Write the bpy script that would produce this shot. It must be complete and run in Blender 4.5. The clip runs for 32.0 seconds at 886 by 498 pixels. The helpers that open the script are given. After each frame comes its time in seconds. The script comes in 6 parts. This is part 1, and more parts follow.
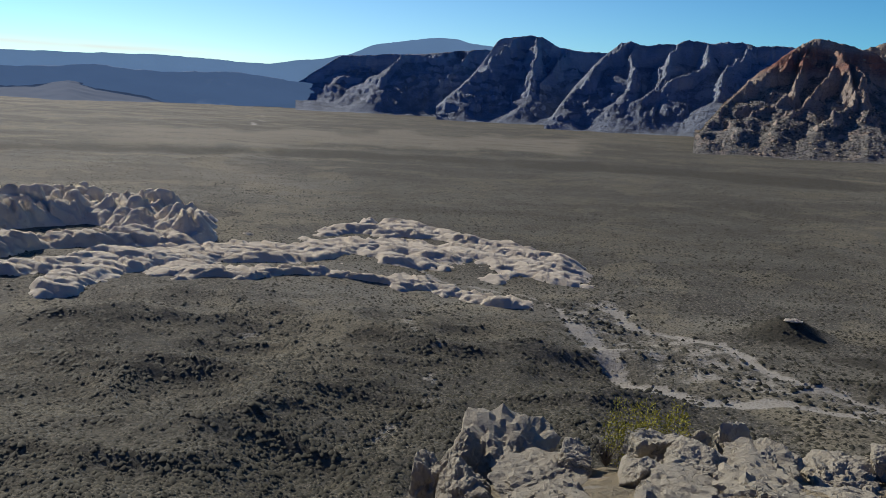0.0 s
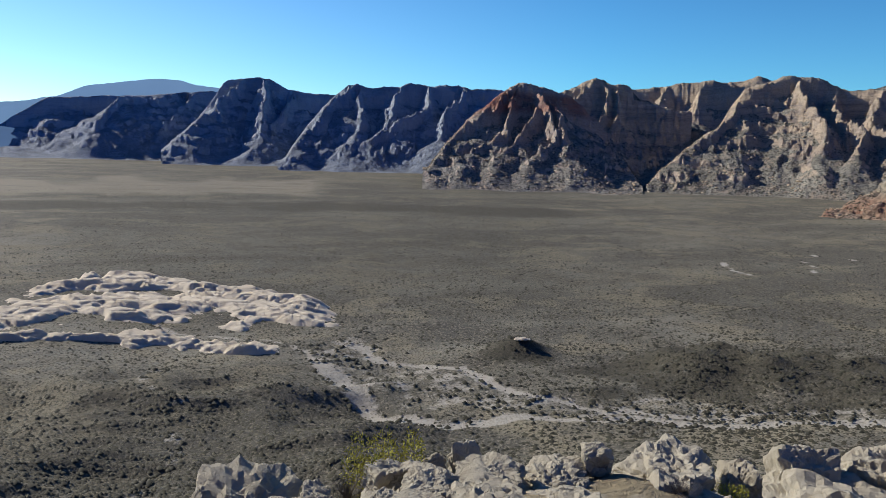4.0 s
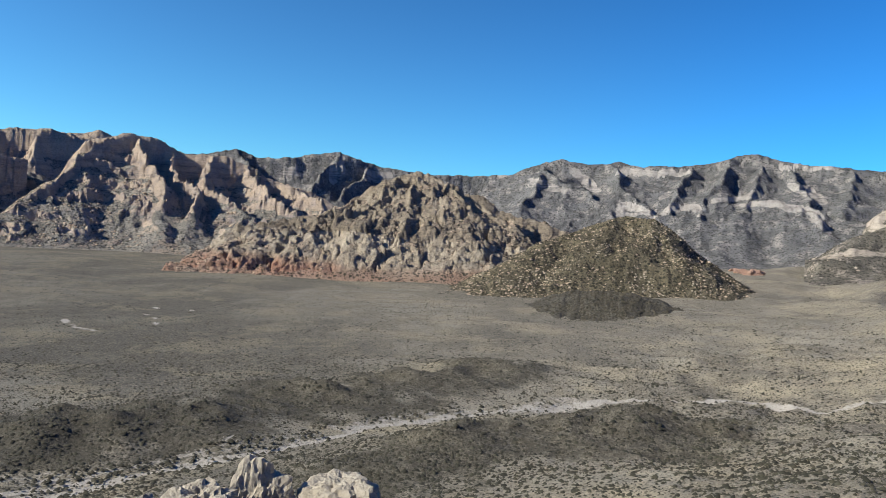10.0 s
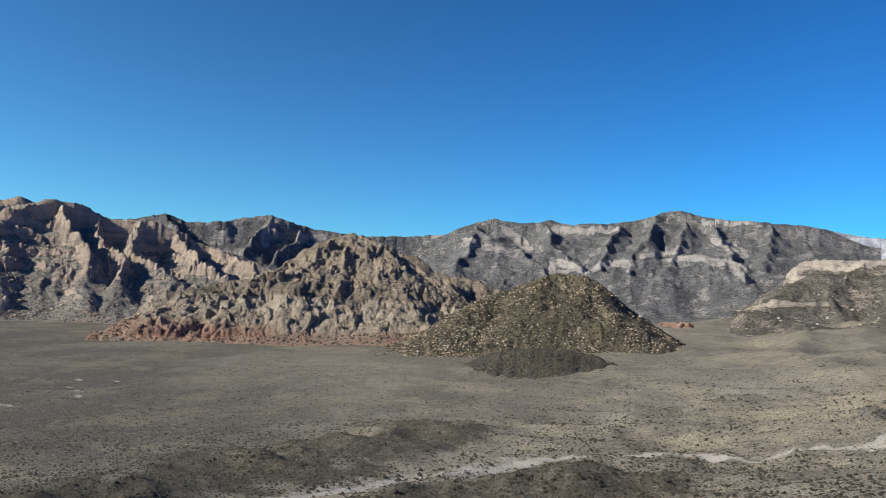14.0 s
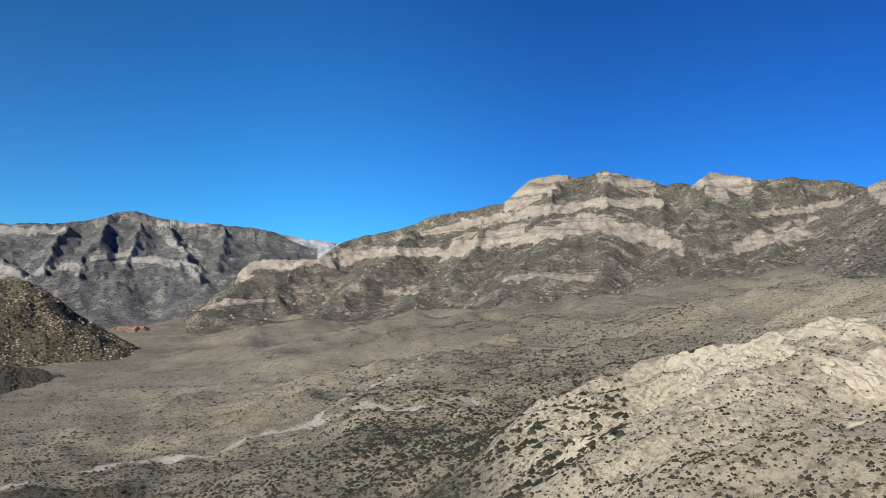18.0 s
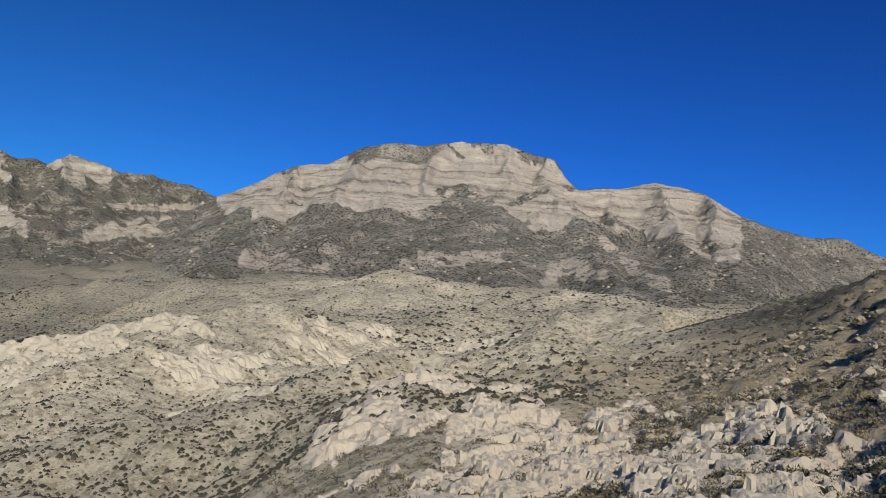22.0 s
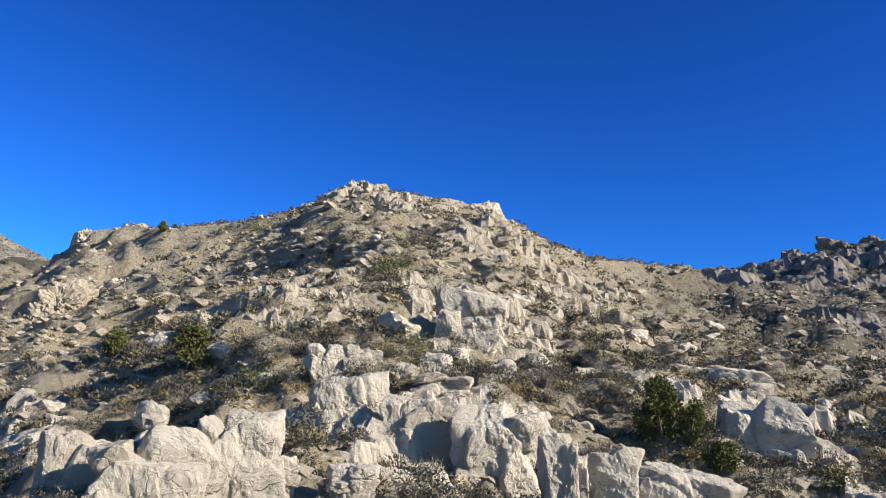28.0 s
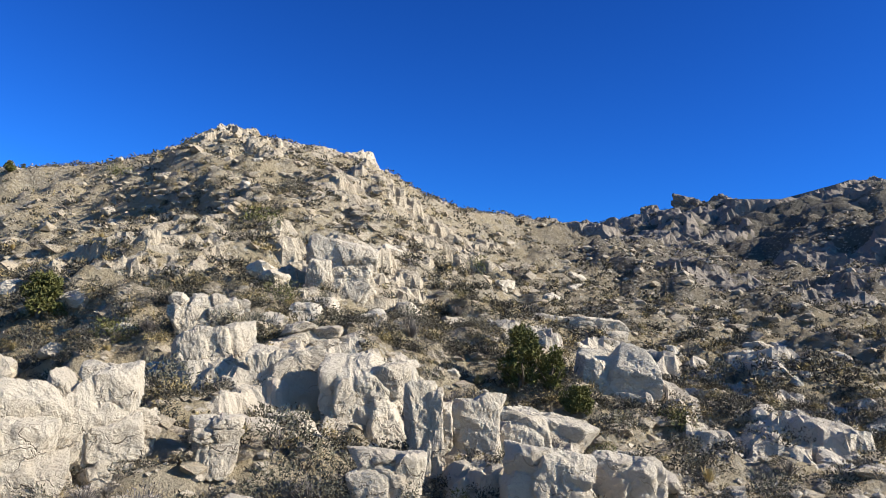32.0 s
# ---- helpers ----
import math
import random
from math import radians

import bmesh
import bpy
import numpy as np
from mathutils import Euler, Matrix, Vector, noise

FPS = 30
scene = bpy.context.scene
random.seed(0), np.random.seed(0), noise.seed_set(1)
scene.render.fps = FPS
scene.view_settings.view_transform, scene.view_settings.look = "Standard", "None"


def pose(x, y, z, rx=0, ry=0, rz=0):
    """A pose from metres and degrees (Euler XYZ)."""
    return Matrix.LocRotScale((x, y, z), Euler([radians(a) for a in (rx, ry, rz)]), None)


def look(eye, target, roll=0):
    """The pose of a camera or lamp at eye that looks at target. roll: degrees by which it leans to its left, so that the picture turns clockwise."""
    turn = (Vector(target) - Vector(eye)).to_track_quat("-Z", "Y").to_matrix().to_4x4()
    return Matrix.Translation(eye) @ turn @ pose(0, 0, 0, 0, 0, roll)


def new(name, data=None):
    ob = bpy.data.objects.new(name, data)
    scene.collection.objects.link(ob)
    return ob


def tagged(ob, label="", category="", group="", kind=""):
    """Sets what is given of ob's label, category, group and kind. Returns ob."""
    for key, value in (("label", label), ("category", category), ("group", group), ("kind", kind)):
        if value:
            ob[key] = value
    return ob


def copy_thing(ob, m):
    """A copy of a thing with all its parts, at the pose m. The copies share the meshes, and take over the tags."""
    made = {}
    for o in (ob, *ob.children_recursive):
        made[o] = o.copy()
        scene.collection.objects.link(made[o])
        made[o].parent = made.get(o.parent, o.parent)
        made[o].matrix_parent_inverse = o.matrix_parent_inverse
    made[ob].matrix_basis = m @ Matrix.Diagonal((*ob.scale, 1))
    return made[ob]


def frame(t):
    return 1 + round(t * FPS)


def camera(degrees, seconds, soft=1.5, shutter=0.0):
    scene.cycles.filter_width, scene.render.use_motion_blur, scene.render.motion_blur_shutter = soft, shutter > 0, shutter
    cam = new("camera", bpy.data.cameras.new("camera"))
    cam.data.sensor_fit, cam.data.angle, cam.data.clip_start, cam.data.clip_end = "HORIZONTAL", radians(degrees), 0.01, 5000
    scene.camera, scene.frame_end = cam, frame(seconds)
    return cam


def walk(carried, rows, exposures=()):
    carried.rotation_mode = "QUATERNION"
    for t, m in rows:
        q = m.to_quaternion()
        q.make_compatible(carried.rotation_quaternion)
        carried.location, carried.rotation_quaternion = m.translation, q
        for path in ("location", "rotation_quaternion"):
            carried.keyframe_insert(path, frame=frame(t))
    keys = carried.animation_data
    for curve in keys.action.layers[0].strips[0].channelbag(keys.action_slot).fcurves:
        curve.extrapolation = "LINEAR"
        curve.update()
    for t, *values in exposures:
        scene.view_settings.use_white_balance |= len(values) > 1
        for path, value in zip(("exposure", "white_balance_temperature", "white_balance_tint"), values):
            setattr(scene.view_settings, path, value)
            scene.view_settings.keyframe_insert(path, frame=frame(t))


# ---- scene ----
# Camera: held at arm's length by somebody who turns on the spot, eye height EYE over the ledge.
EYE, ARM = 1.6, 0.5
cam = camera(59.0, 32.0, soft=0.5)
# seconds, then the turn in degrees about x, y and z
TURNS = [
    (0.0, 79.24, -2.77, 0.53),
    (0.5, 79.56, -3.45, 0.31),
    (1.0, 80.07, -3.62, 1.03),
    (1.5, 81.09, -3.33, -0.04),
    (2.0, 81.4, -3.52, -4.22),
    (2.5, 81.64, -3.86, -8.23),
    (4.5, 83.3, -1.0, -21.52),
    (5.0, 83.59, -0.91, -24.7),
    (5.5, 83.88, -1.26, -30.57),
    (6.0, 85.79, -1.81, -36.27),
    (6.5, 86.95, -2.03, -38.38),
    (7.0, 87.38, -2.26, -44.55),
    (7.5, 87.64, -2.47, -46.07),
    (8.0, 88.12, -3.1, -49.03),
    (8.5, 88.35, -3.33, -51.94),
    (9.0, 88.55, -3.65, -55.93),
    (9.5, 89.02, -4.06, -61.99),
    (10.0, 89.23, -4.03, -64.14),
    (10.5, 90.95, -3.56, -71.97),
    (11.0, 91.71, -3.56, -73.75),
    (11.5, 92.29, -3.49, -77.67),
    (12.0, 93.09, -2.87, -82.35),
    (12.5, 93.87, -2.29, -81.96),
    (13.0, 94.03, -1.75, -80.18),
    (13.5, 93.9, -2.86, -68.55),
    (15.5, 94.11, -0.24, -75.58),
    (16.0, 93.97, -0.31, -80.34),
    (16.5, 93.99, 0.08, -83.66),
    (17.0, 93.9, -0.21, -92.1),
    (17.5, 94.02, 0.04, -97.5),
    (18.0, 94.64, 0.76, -107.09),
    (18.5, 95.74, 0.25, -112.18),
    (19.0, 95.71, -0.17, -119.87),
    (19.5, 96.47, -0.61, -127.52),
    (20.0, 96.77, -0.95, -129.3),
    (20.5, 96.73, -1.85, -135.04),
    (21.0, 96.86, -2.51, -143.81),
    (21.5, 95.11, -2.07, -148.84),
    (22.0, 95.17, -3.33, -152.6),
    (22.5, 95.05, -3.86, -153.53),
    (23.0, 94.65, -3.91, -159.77),
    (23.5, 94.29, -4.11, -165.26),
    (24.0, 94.65, -4.12, -171.61),
    (24.5, 94.3, -3.3, -179.24),
    (25.0, 94.63, -3.95, -184.9),
    (25.5, 95.57, -4.47, -189.9),
    (26.0, 95.88, -4.79, -194.2),
    (26.5, 96.22, -4.55, -197.99),
    (28.5, 98.39, -3.78, -212.38),
    (29.0, 98.37, -4.08, -212.22),
    (29.5, 98.48, -3.68, -216.62),
    (30.0, 98.61, -3.41, -219.23),
    (30.5, 98.56, -3.32, -219.22),
    (31.0, 98.16, -3.46, -220.91),
    (31.5, 95.23, -3.57, -220.38),
    (32.0, 95.1, -3.69, -220.08),
]


def held(rx, ry, rz):
    """The phone's pose: ARM metres from the body's axis, towards where it looks."""
    m = pose(0, 0, 0, rx, ry, rz)
    way = m.to_3x3() @ Vector((0, 0, -1))
    way.z = 0
    way.normalize()
    return Matrix.Translation((ARM * way.x, ARM * way.y, EYE)) @ m


EXPOSURES = [(0.0, -0.22), (2.5, 0.0), (6.0, 0.45), (10.0, 0.52), (12.0, 0.32), (13.5, 0.3), (16.0, 0.4), (18.0, 0.15), (20.0, -0.05), (22.0, -0.05), (24.0, 0.2), (26.5, 0.62), (29.0, 0.88), (32.0, 0.88)]
walk(cam, [(t, held(rx, ry, rz)) for t, rx, ry, rz in TURNS], EXPOSURES)

# ---- sky and sun ----
SUN_AZ, SUN_EL = -40.0, 29.0      # degrees clockwise from +y, and above the horizon
world = bpy.data.worlds.new("desert_sky")
scene.world = world
world.use_nodes = True
wn = world.node_tree.nodes
wl = world.node_tree.links
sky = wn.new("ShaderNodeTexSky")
sky.sky_type = "NISHITA"
sky.sun_disc = False
sky.sun_elevation = radians(SUN_EL)
sky.sun_rotation = radians(SUN_AZ)
sky.altitude = 1400
sky.air_density, sky.dust_density, sky.ozone_density = 1.0, 0.6, 3.0
deep = wn.new("ShaderNodeGamma")
deep.inputs[1].default_value = 1.35
wl.new(sky.outputs[0], deep.inputs[0])
# the clear sky deepens away from the sun
way = wn.new("ShaderNodeTexCoord")
facing = wn.new("ShaderNodeVectorMath")
facing.operation = "DOT_PRODUCT"
facing.inputs[1].default_value = (math.sin(radians(24)), math.cos(radians(24)), 0)
wl.new(way.outputs["Generated"], facing.inputs[0])
ramp = wn.new("ShaderNodeMapRange")
for k, v in zip((1, 2, 3, 4), (-1.0, 1.0, 0.0, 1.0)):
    ramp.inputs[k].default_value = v
wl.new(facing.outputs["Value"], ramp.inputs[0])
tint = wn.new("ShaderNodeValToRGB")
tint.color_ramp.interpolation = "EASE"
stops = tint.color_ramp.elements
stops.new(0.45)
stops.new(0.67)
for stop, (at, c) in zip(stops, ((0.1, (0.085, 0.35, 0.79)), (0.45, (0.115, 0.43, 0.77)), (0.67, (0.23, 0.76, 1.06)), (1.0, (0.48, 0.92, 1.04)))):
    stop.position, stop.color = at, (*c, 1)
wl.new(ramp.outputs["Result"], tint.inputs[0])
deepened = wn.new("ShaderNodeMix")
deepened.data_type, deepened.blend_type = "RGBA", "MULTIPLY"
deepened.inputs[0].default_value = 1.0
wl.new(deep.outputs[0], deepened.inputs[6])
wl.new(tint.outputs[0], deepened.inputs[7])
sunward = wn.new("ShaderNodeVectorMath")
sunward.operation = "DOT_PRODUCT"
sunward.inputs[1].default_value = (math.sin(radians(SUN_AZ)), math.cos(radians(SUN_AZ)), 0)
wl.new(way.outputs["Generated"], sunward.inputs[0])
paler = wn.new("ShaderNodeMapRange")
for k, v in zip((1, 2, 3, 4), (0.35, 1.0, 0.0, 1.0)):
    paler.inputs[k].default_value = v
wl.new(sunward.outputs["Value"], paler.inputs[0])
milky = wn.new("ShaderNodeMix")
milky.data_type, milky.blend_type = "RGBA", "MULTIPLY"
milky.inputs[7].default_value = (1.75, 0.97, 0.86, 1)
wl.new(paler.outputs["Result"], milky.inputs[0])
wl.new(deepened.outputs[2], milky.inputs[6])
# a thin streak of cloud low in the sky beside the sun
height = wn.new("ShaderNodeSeparateXYZ")
wl.new(way.outputs["Generated"], height.inputs[0])
wisp = wn.new("ShaderNodeTexNoise")
wisp.inputs["Scale"].default_value, wisp.inputs["Detail"].default_value = 9.0, 5
drawn = wn.new("ShaderNodeMapping")
drawn.inputs["Scale"].default_value = (1, 1, 14)
wl.new(way.outputs["Generated"], drawn.inputs[0])
wl.new(drawn.outputs[0], wisp.inputs["Vector"])


def sum_of(op, a, b):
    node = wn.new("ShaderNodeMath")
    node.operation, node.use_clamp = op, op == "MULTIPLY"
    for value, socket in ((a, node.inputs[0]), (b, node.inputs[1])):
        if isinstance(value, float):
            socket.default_value = value
        else:
            wl.new(value, socket)
    return node.outputs[0]


away = sum_of("ABSOLUTE", sum_of("SUBTRACT", height.outputs[2], 0.041), 0.0)
streak = sum_of("MULTIPLY", sum_of("SUBTRACT", 1.0, sum_of("DIVIDE", away, 0.008)), sum_of("MULTIPLY", wisp.outputs["Fac"], 1.3))
streak = sum_of("MULTIPLY", streak, sum_of("MULTIPLY", sum_of("SUBTRACT", -0.16, height.outputs[0]), 4.0))
cloudy = wn.new("ShaderNodeMix")
cloudy.data_type = "RGBA"
cloudy.inputs[7].default_value = (15.0, 15.0, 14.2, 1)
wl.new(streak, cloudy.inputs[0])
wl.new(milky.outputs[2], cloudy.inputs[6])
wl.new(cloudy.outputs[2], wn["Background"].inputs[0])
wn["Background"].inputs[1].default_value = 0.062
sun = new("sun", bpy.data.lights.new("sun", "SUN"))
sun.data.energy, sun.data.angle, sun.data.color = 5.0, radians(0.55), (1.0, 0.93, 0.82)
sa, se = radians(SUN_AZ), radians(SUN_EL)
sun.matrix_world = look((math.sin(sa) * math.cos(se) * 100, math.cos(sa) * math.cos(se) * 100, math.sin(se) * 100), (0, 0, 0))

# ---- noise on arrays ----
_perm = np.random.RandomState(7).permutation(512)
_perm = np.concatenate([_perm, _perm, _perm])
_vals = np.random.RandomState(11).uniform(-1, 1, 1536)


def vnoise(x, y, z):
    x, y, z = np.broadcast_arrays(np.asarray(x, float), np.asarray(y, float), np.asarray(z, float))
    xi, yi, zi = np.floor(x).astype(int), np.floor(y).astype(int), np.floor(z).astype(int)
    fx, fy, fz = x - xi, y - yi, z - zi
    fx, fy, fz = (a * a * a * (a * (a * 6 - 15) + 10) for a in (fx, fy, fz))
    xi, yi, zi = xi & 511, yi & 511, zi & 511

    def h(a, b, c):
        return _vals[_perm[_perm[_perm[(xi + a) & 511] + ((yi + b) & 511)] + ((zi + c) & 511)]]
    x00 = h(0, 0, 0) * (1 - fx) + h(1, 0, 0) * fx
    x10 = h(0, 1, 0) * (1 - fx) + h(1, 1, 0) * fx
    x01 = h(0, 0, 1) * (1 - fx) + h(1, 0, 1) * fx
    x11 = h(0, 1, 1) * (1 - fx) + h(1, 1, 1) * fx
    return (x00 * (1 - fy) + x10 * fy) * (1 - fz) + (x01 * (1 - fy) + x11 * fy) * fz


def fbm(x, y, z=0.0, octaves=4, gain=0.5):
    s, a, f = 0.0, 1.0, 1.0
    for i in range(octaves):
        s = s + a * vnoise(np.asarray(x) * f + 17.3 * i, np.asarray(y) * f + 5.1 * i, np.asarray(z) * f + 9.7 * i)
        a, f = a * gain, f * 2.03
    return s


def ridged(x, y, z=0.0, octaves=4, gain=0.5):
    s, a, f = 0.0, 1.0, 1.0
    for i in range(octaves):
        s = s + a * (1 - 2 * np.abs(vnoise(np.asarray(x) * f + 31.7 * i, np.asarray(y) * f + 3.3 * i, np.asarray(z) * f + 1.9 * i)))
        a, f = a * gain, f * 2.1
    return s


def smooth(a, b, x):
    t = np.clip((np.asarray(x, float) - a) / (b - a), 0, 1)
    return t * t * (3 - 2 * t)


def bump(x, centre, width):
    return np.exp(-((np.asarray(x, float) - centre) / width) ** 2)


# ---- materials ----
class Mat:
    """A small builder for node materials."""

    def __init__(self, name, rough=0.9):
        self.m = bpy.data.materials.new(name)
        self.m.use_nodes = True
        self.n, self.l = self.m.node_tree.nodes, self.m.node_tree.links
        self.b = self.n["Principled BSDF"]
        self.b.inputs["Roughness"].default_value = rough
        self.b.inputs["Specular IOR Level"].default_value = 0.25
        self.geo = self.n.new("ShaderNodeNewGeometry")
        self.pos = self.geo.outputs["Position"]

    def put(self, a, sock):
        if isinstance(a, (int, float)):
            sock.default_value = a
        elif isinstance(a, tuple):
            sock.default_value = (*a, 1) if len(a) == 3 and sock.type == "RGBA" else a
        else:
            self.l.new(a, sock)

    def noise(self, scale, detail=4, rough=0.55, vec=None, stretch=None):
        t = self.n.new("ShaderNodeTexNoise")
        t.inputs["Scale"].default_value, t.inputs["Detail"].default_value, t.inputs["Roughness"].default_value = scale, detail, rough
        v = vec or self.pos
        if stretch:
            v = self.stretched(v, stretch)
        self.l.new(v, t.inputs["Vector"])
        return t.outputs["Fac"]

    def stretched(self, v, s):
        mp = self.n.new("ShaderNodeMapping")
        mp.inputs["Scale"].default_value = s
        self.l.new(v, mp.inputs["Vector"])
        return mp.outputs["Vector"]

    def voronoi(self, scale, feature="F1", vec=None, stretch=None, out="Distance"):
        t = self.n.new("ShaderNodeTexVoronoi")
        t.feature = feature
        t.inputs["Scale"].default_value = scale
        v = vec or self.pos
        if stretch:
            v = self.stretched(v, stretch)
        self.l.new(v, t.inputs["Vector"])
        return t.outputs[out]

    def attr(self, name):
        a = self.n.new("ShaderNodeAttribute")
        a.attribute_name = name
        return a.outputs["Fac"]

    def math(self, op, a, b=0.0, clamp=False):
        t = self.n.new("ShaderNodeMath")
        t.operation, t.use_clamp = op, clamp
        self.put(a, t.inputs[0]), self.put(b, t.inputs[1])
        return t.outputs[0]

    def step(self, v, lo, hi, a=0.0, b=1.0):
        t = self.n.new("ShaderNodeMapRange")
        t.interpolation_type = "SMOOTHSTEP"
        self.put(v, t.inputs["Value"])
        for k, x in zip(("From Min", "From Max", "To Min", "To Max"), (lo, hi, a, b)):
            self.put(x, t.inputs[k])
        return t.outputs["Result"]

    def mix(self, f, a, b, blend="MIX"):
        t = self.n.new("ShaderNodeMix")
        t.data_type, t.blend_type = "RGBA", blend
        self.put(f, t.inputs[0]), self.put(a, t.inputs[6]), self.put(b, t.inputs[7])
        return t.outputs[2]

    def ramp(self, v, stops):
        t = self.n.new("ShaderNodeValToRGB")
        e = t.color_ramp.elements
        while len(e) < len(stops):
            e.new(0.5)
        for k, (p, c) in zip(e, stops):
            k.position, k.color = p, (*c, 1)
        self.put(v, t.inputs[0])
        return t.outputs[0]

    def xyz(self, v=None):
        t = self.n.new("ShaderNodeSeparateXYZ")
        self.l.new(v or self.pos, t.inputs[0])
        return t.outputs

    def up(self):
        return self.xyz(self.geo.outputs["Normal"])[2]

    def rnd(self):
        return self.n.new("ShaderNodeObjectInfo").outputs["Random"]

    def island(self):
        return self.geo.outputs["Random Per Island"]

    def relief(self, h, strength, dist):
        t = self.n.new("ShaderNodeBump")
        t.inputs["Strength"].default_value, t.inputs["Distance"].default_value = strength, dist
        self.put(h, t.inputs["Height"])
        self.l.new(t.outputs[0], self.b.inputs["Normal"])

    def done(self, colour):
        self.put(colour, self.b.inputs["Base Color"])
        return self.m


def mat_ground():
    m = Mat("desert_ground", 0.95)
    soil = m.mix(m.noise(0.004, 6), (0.162, 0.153, 0.123), (0.275, 0.262, 0.206))
    soil = m.mix(m.step(m.noise(0.03, 5), 0.4, 0.65), soil, (0.152, 0.138, 0.102))
    soil = m.mix(m.step(m.noise(0.0025, 5, 0.6, stretch=(1, 2.2, 1)), 0.42, 0.56, 0.0, 0.85), soil, (0.087, 0.082, 0.066))
    soil = m.mix(m.step(m.noise(0.009, 6, 0.7), 0.5, 0.6, 0.0, 0.75), soil, (0.29, 0.255, 0.17))
    soil = m.mix(m.math("MULTIPLY", m.attr("brush"), 0.9), soil, m.mix(m.noise(0.05, 5, 0.7), (0.04, 0.04, 0.03), (0.095, 0.083, 0.058)))
    soil = m.mix(m.math("MULTIPLY", m.step(m.noise(0.55, 5, 0.7), 0.5, 0.62, 0.0, 0.8), m.math("SUBTRACT", 1.0, m.math("MULTIPLY", m.attr("brush"), 0.75))), soil, (0.32, 0.28, 0.21))
    pale = m.mix(m.noise(0.05, 6), (0.62, 0.545, 0.40), (0.78, 0.695, 0.525))
    pale = m.mix(m.step(m.noise(0.6, 7, 0.75), 0.47, 0.58, 0.0, 0.75), pale, (0.30, 0.245, 0.155))
    pale = m.mix(m.step(m.noise(0.11, 6, 0.7), 0.5, 0.64, 0.0, 0.45), pale, (0.34, 0.285, 0.19))
    c = m.mix(m.attr("pale"), soil, pale)
    near = m.mix(m.noise(0.8, 7, 0.7), (0.37, 0.295, 0.18), (0.52, 0.435, 0.29))
    rubble = m.mix(m.noise(1.6, 6, 0.7), (0.35, 0.29, 0.20), (0.52, 0.45, 0.33))
    near = m.mix(m.step(m.noise(0.22, 7, 0.7), 0.44, 0.56), near, rubble)
    seams = m.step(m.voronoi(0.55, "DISTANCE_TO_EDGE", stretch=(1, 1, 1.6)), 0.0, 0.05, 0.4, 0.0)
    near = m.mix(m.math("MULTIPLY", seams, m.step(m.noise(0.22, 7, 0.7), 0.46, 0.56)), near, (0.10, 0.08, 0.055))
    # the shaded hill's ground is given a darker colour than the other slopes
    near = m.mix(m.math("MULTIPLY", m.attr("darkened"), 0.8), near, m.mix(m.noise(0.9, 6, 0.7), (0.075, 0.065, 0.05), (0.19, 0.165, 0.13)))
    c = m.mix(m.attr("near"), c, near)
    straw = m.mix(m.noise(0.01, 5), (0.215, 0.19, 0.14), (0.31, 0.275, 0.205))
    c = m.mix(m.math("MULTIPLY", m.attr("straw"), m.step(m.noise(0.008, 6, 0.5, stretch=(1, 3, 1)), 0.2, 0.5), True), c, straw)
    gravel = m.mix(m.noise(0.5, 5), (0.36, 0.335, 0.285), (0.54, 0.50, 0.43))
    w = m.math("ADD", m.attr("wash"), m.math("MULTIPLY", m.math("SUBTRACT", m.noise(0.07, 8, 0.78), 0.5), 1.9))
    c = m.mix(m.step(w, 0.46, 0.72, 0.0, 0.9), c, gravel)
    c = m.mix(m.math("MULTIPLY", m.attr("brush"), m.math("MULTIPLY", m.step(w, 0.4, 0.6, 0.85, 0.0), m.step(m.noise(0.16, 7, 0.8), 0.4, 0.55, 0.15, 1.0))), c, m.mix(m.noise(0.3, 5, 0.7), (0.035, 0.034, 0.025), (0.10, 0.088, 0.062)))
    # low scrub between the shrubs that are built
    v = m.voronoi(0.75)
    dotty = m.math("MULTIPLY", m.attr("scrub"), m.step(w, 0.4, 0.8, 1.0, 0.3))
    patch = m.step(m.noise(0.018, 4), 0.35, 0.6)
    scrub = m.math("MULTIPLY", m.step(v, 0.3, 0.46, 0.9, 0.0), m.math("ADD", 0.3, m.math("MULTIPLY", patch, 0.5)))
    scrub = m.math("MULTIPLY", scrub, dotty)
    c = m.mix(scrub, c, (0.05, 0.048, 0.034))
    v2 = m.voronoi(0.34)
    c = m.mix(m.math("MULTIPLY", m.step(v2, 0.2, 0.3, 0.9, 0.0), dotty), c, (0.045, 0.044, 0.031))
    stones = m.voronoi(2.6)
    c = m.mix(m.math("MULTIPLY", m.attr("near"), m.step(stones, 0.2, 0.34, 0.55, 0.0)), c, (0.56, 0.51, 0.42))
    m.relief(m.math("ADD", m.noise(0.6, 9, 0.75), m.math("MULTIPLY", m.noise(4.0, 5, 0.7), 0.2)), 1.0, 1.3)
    return m.done(c)


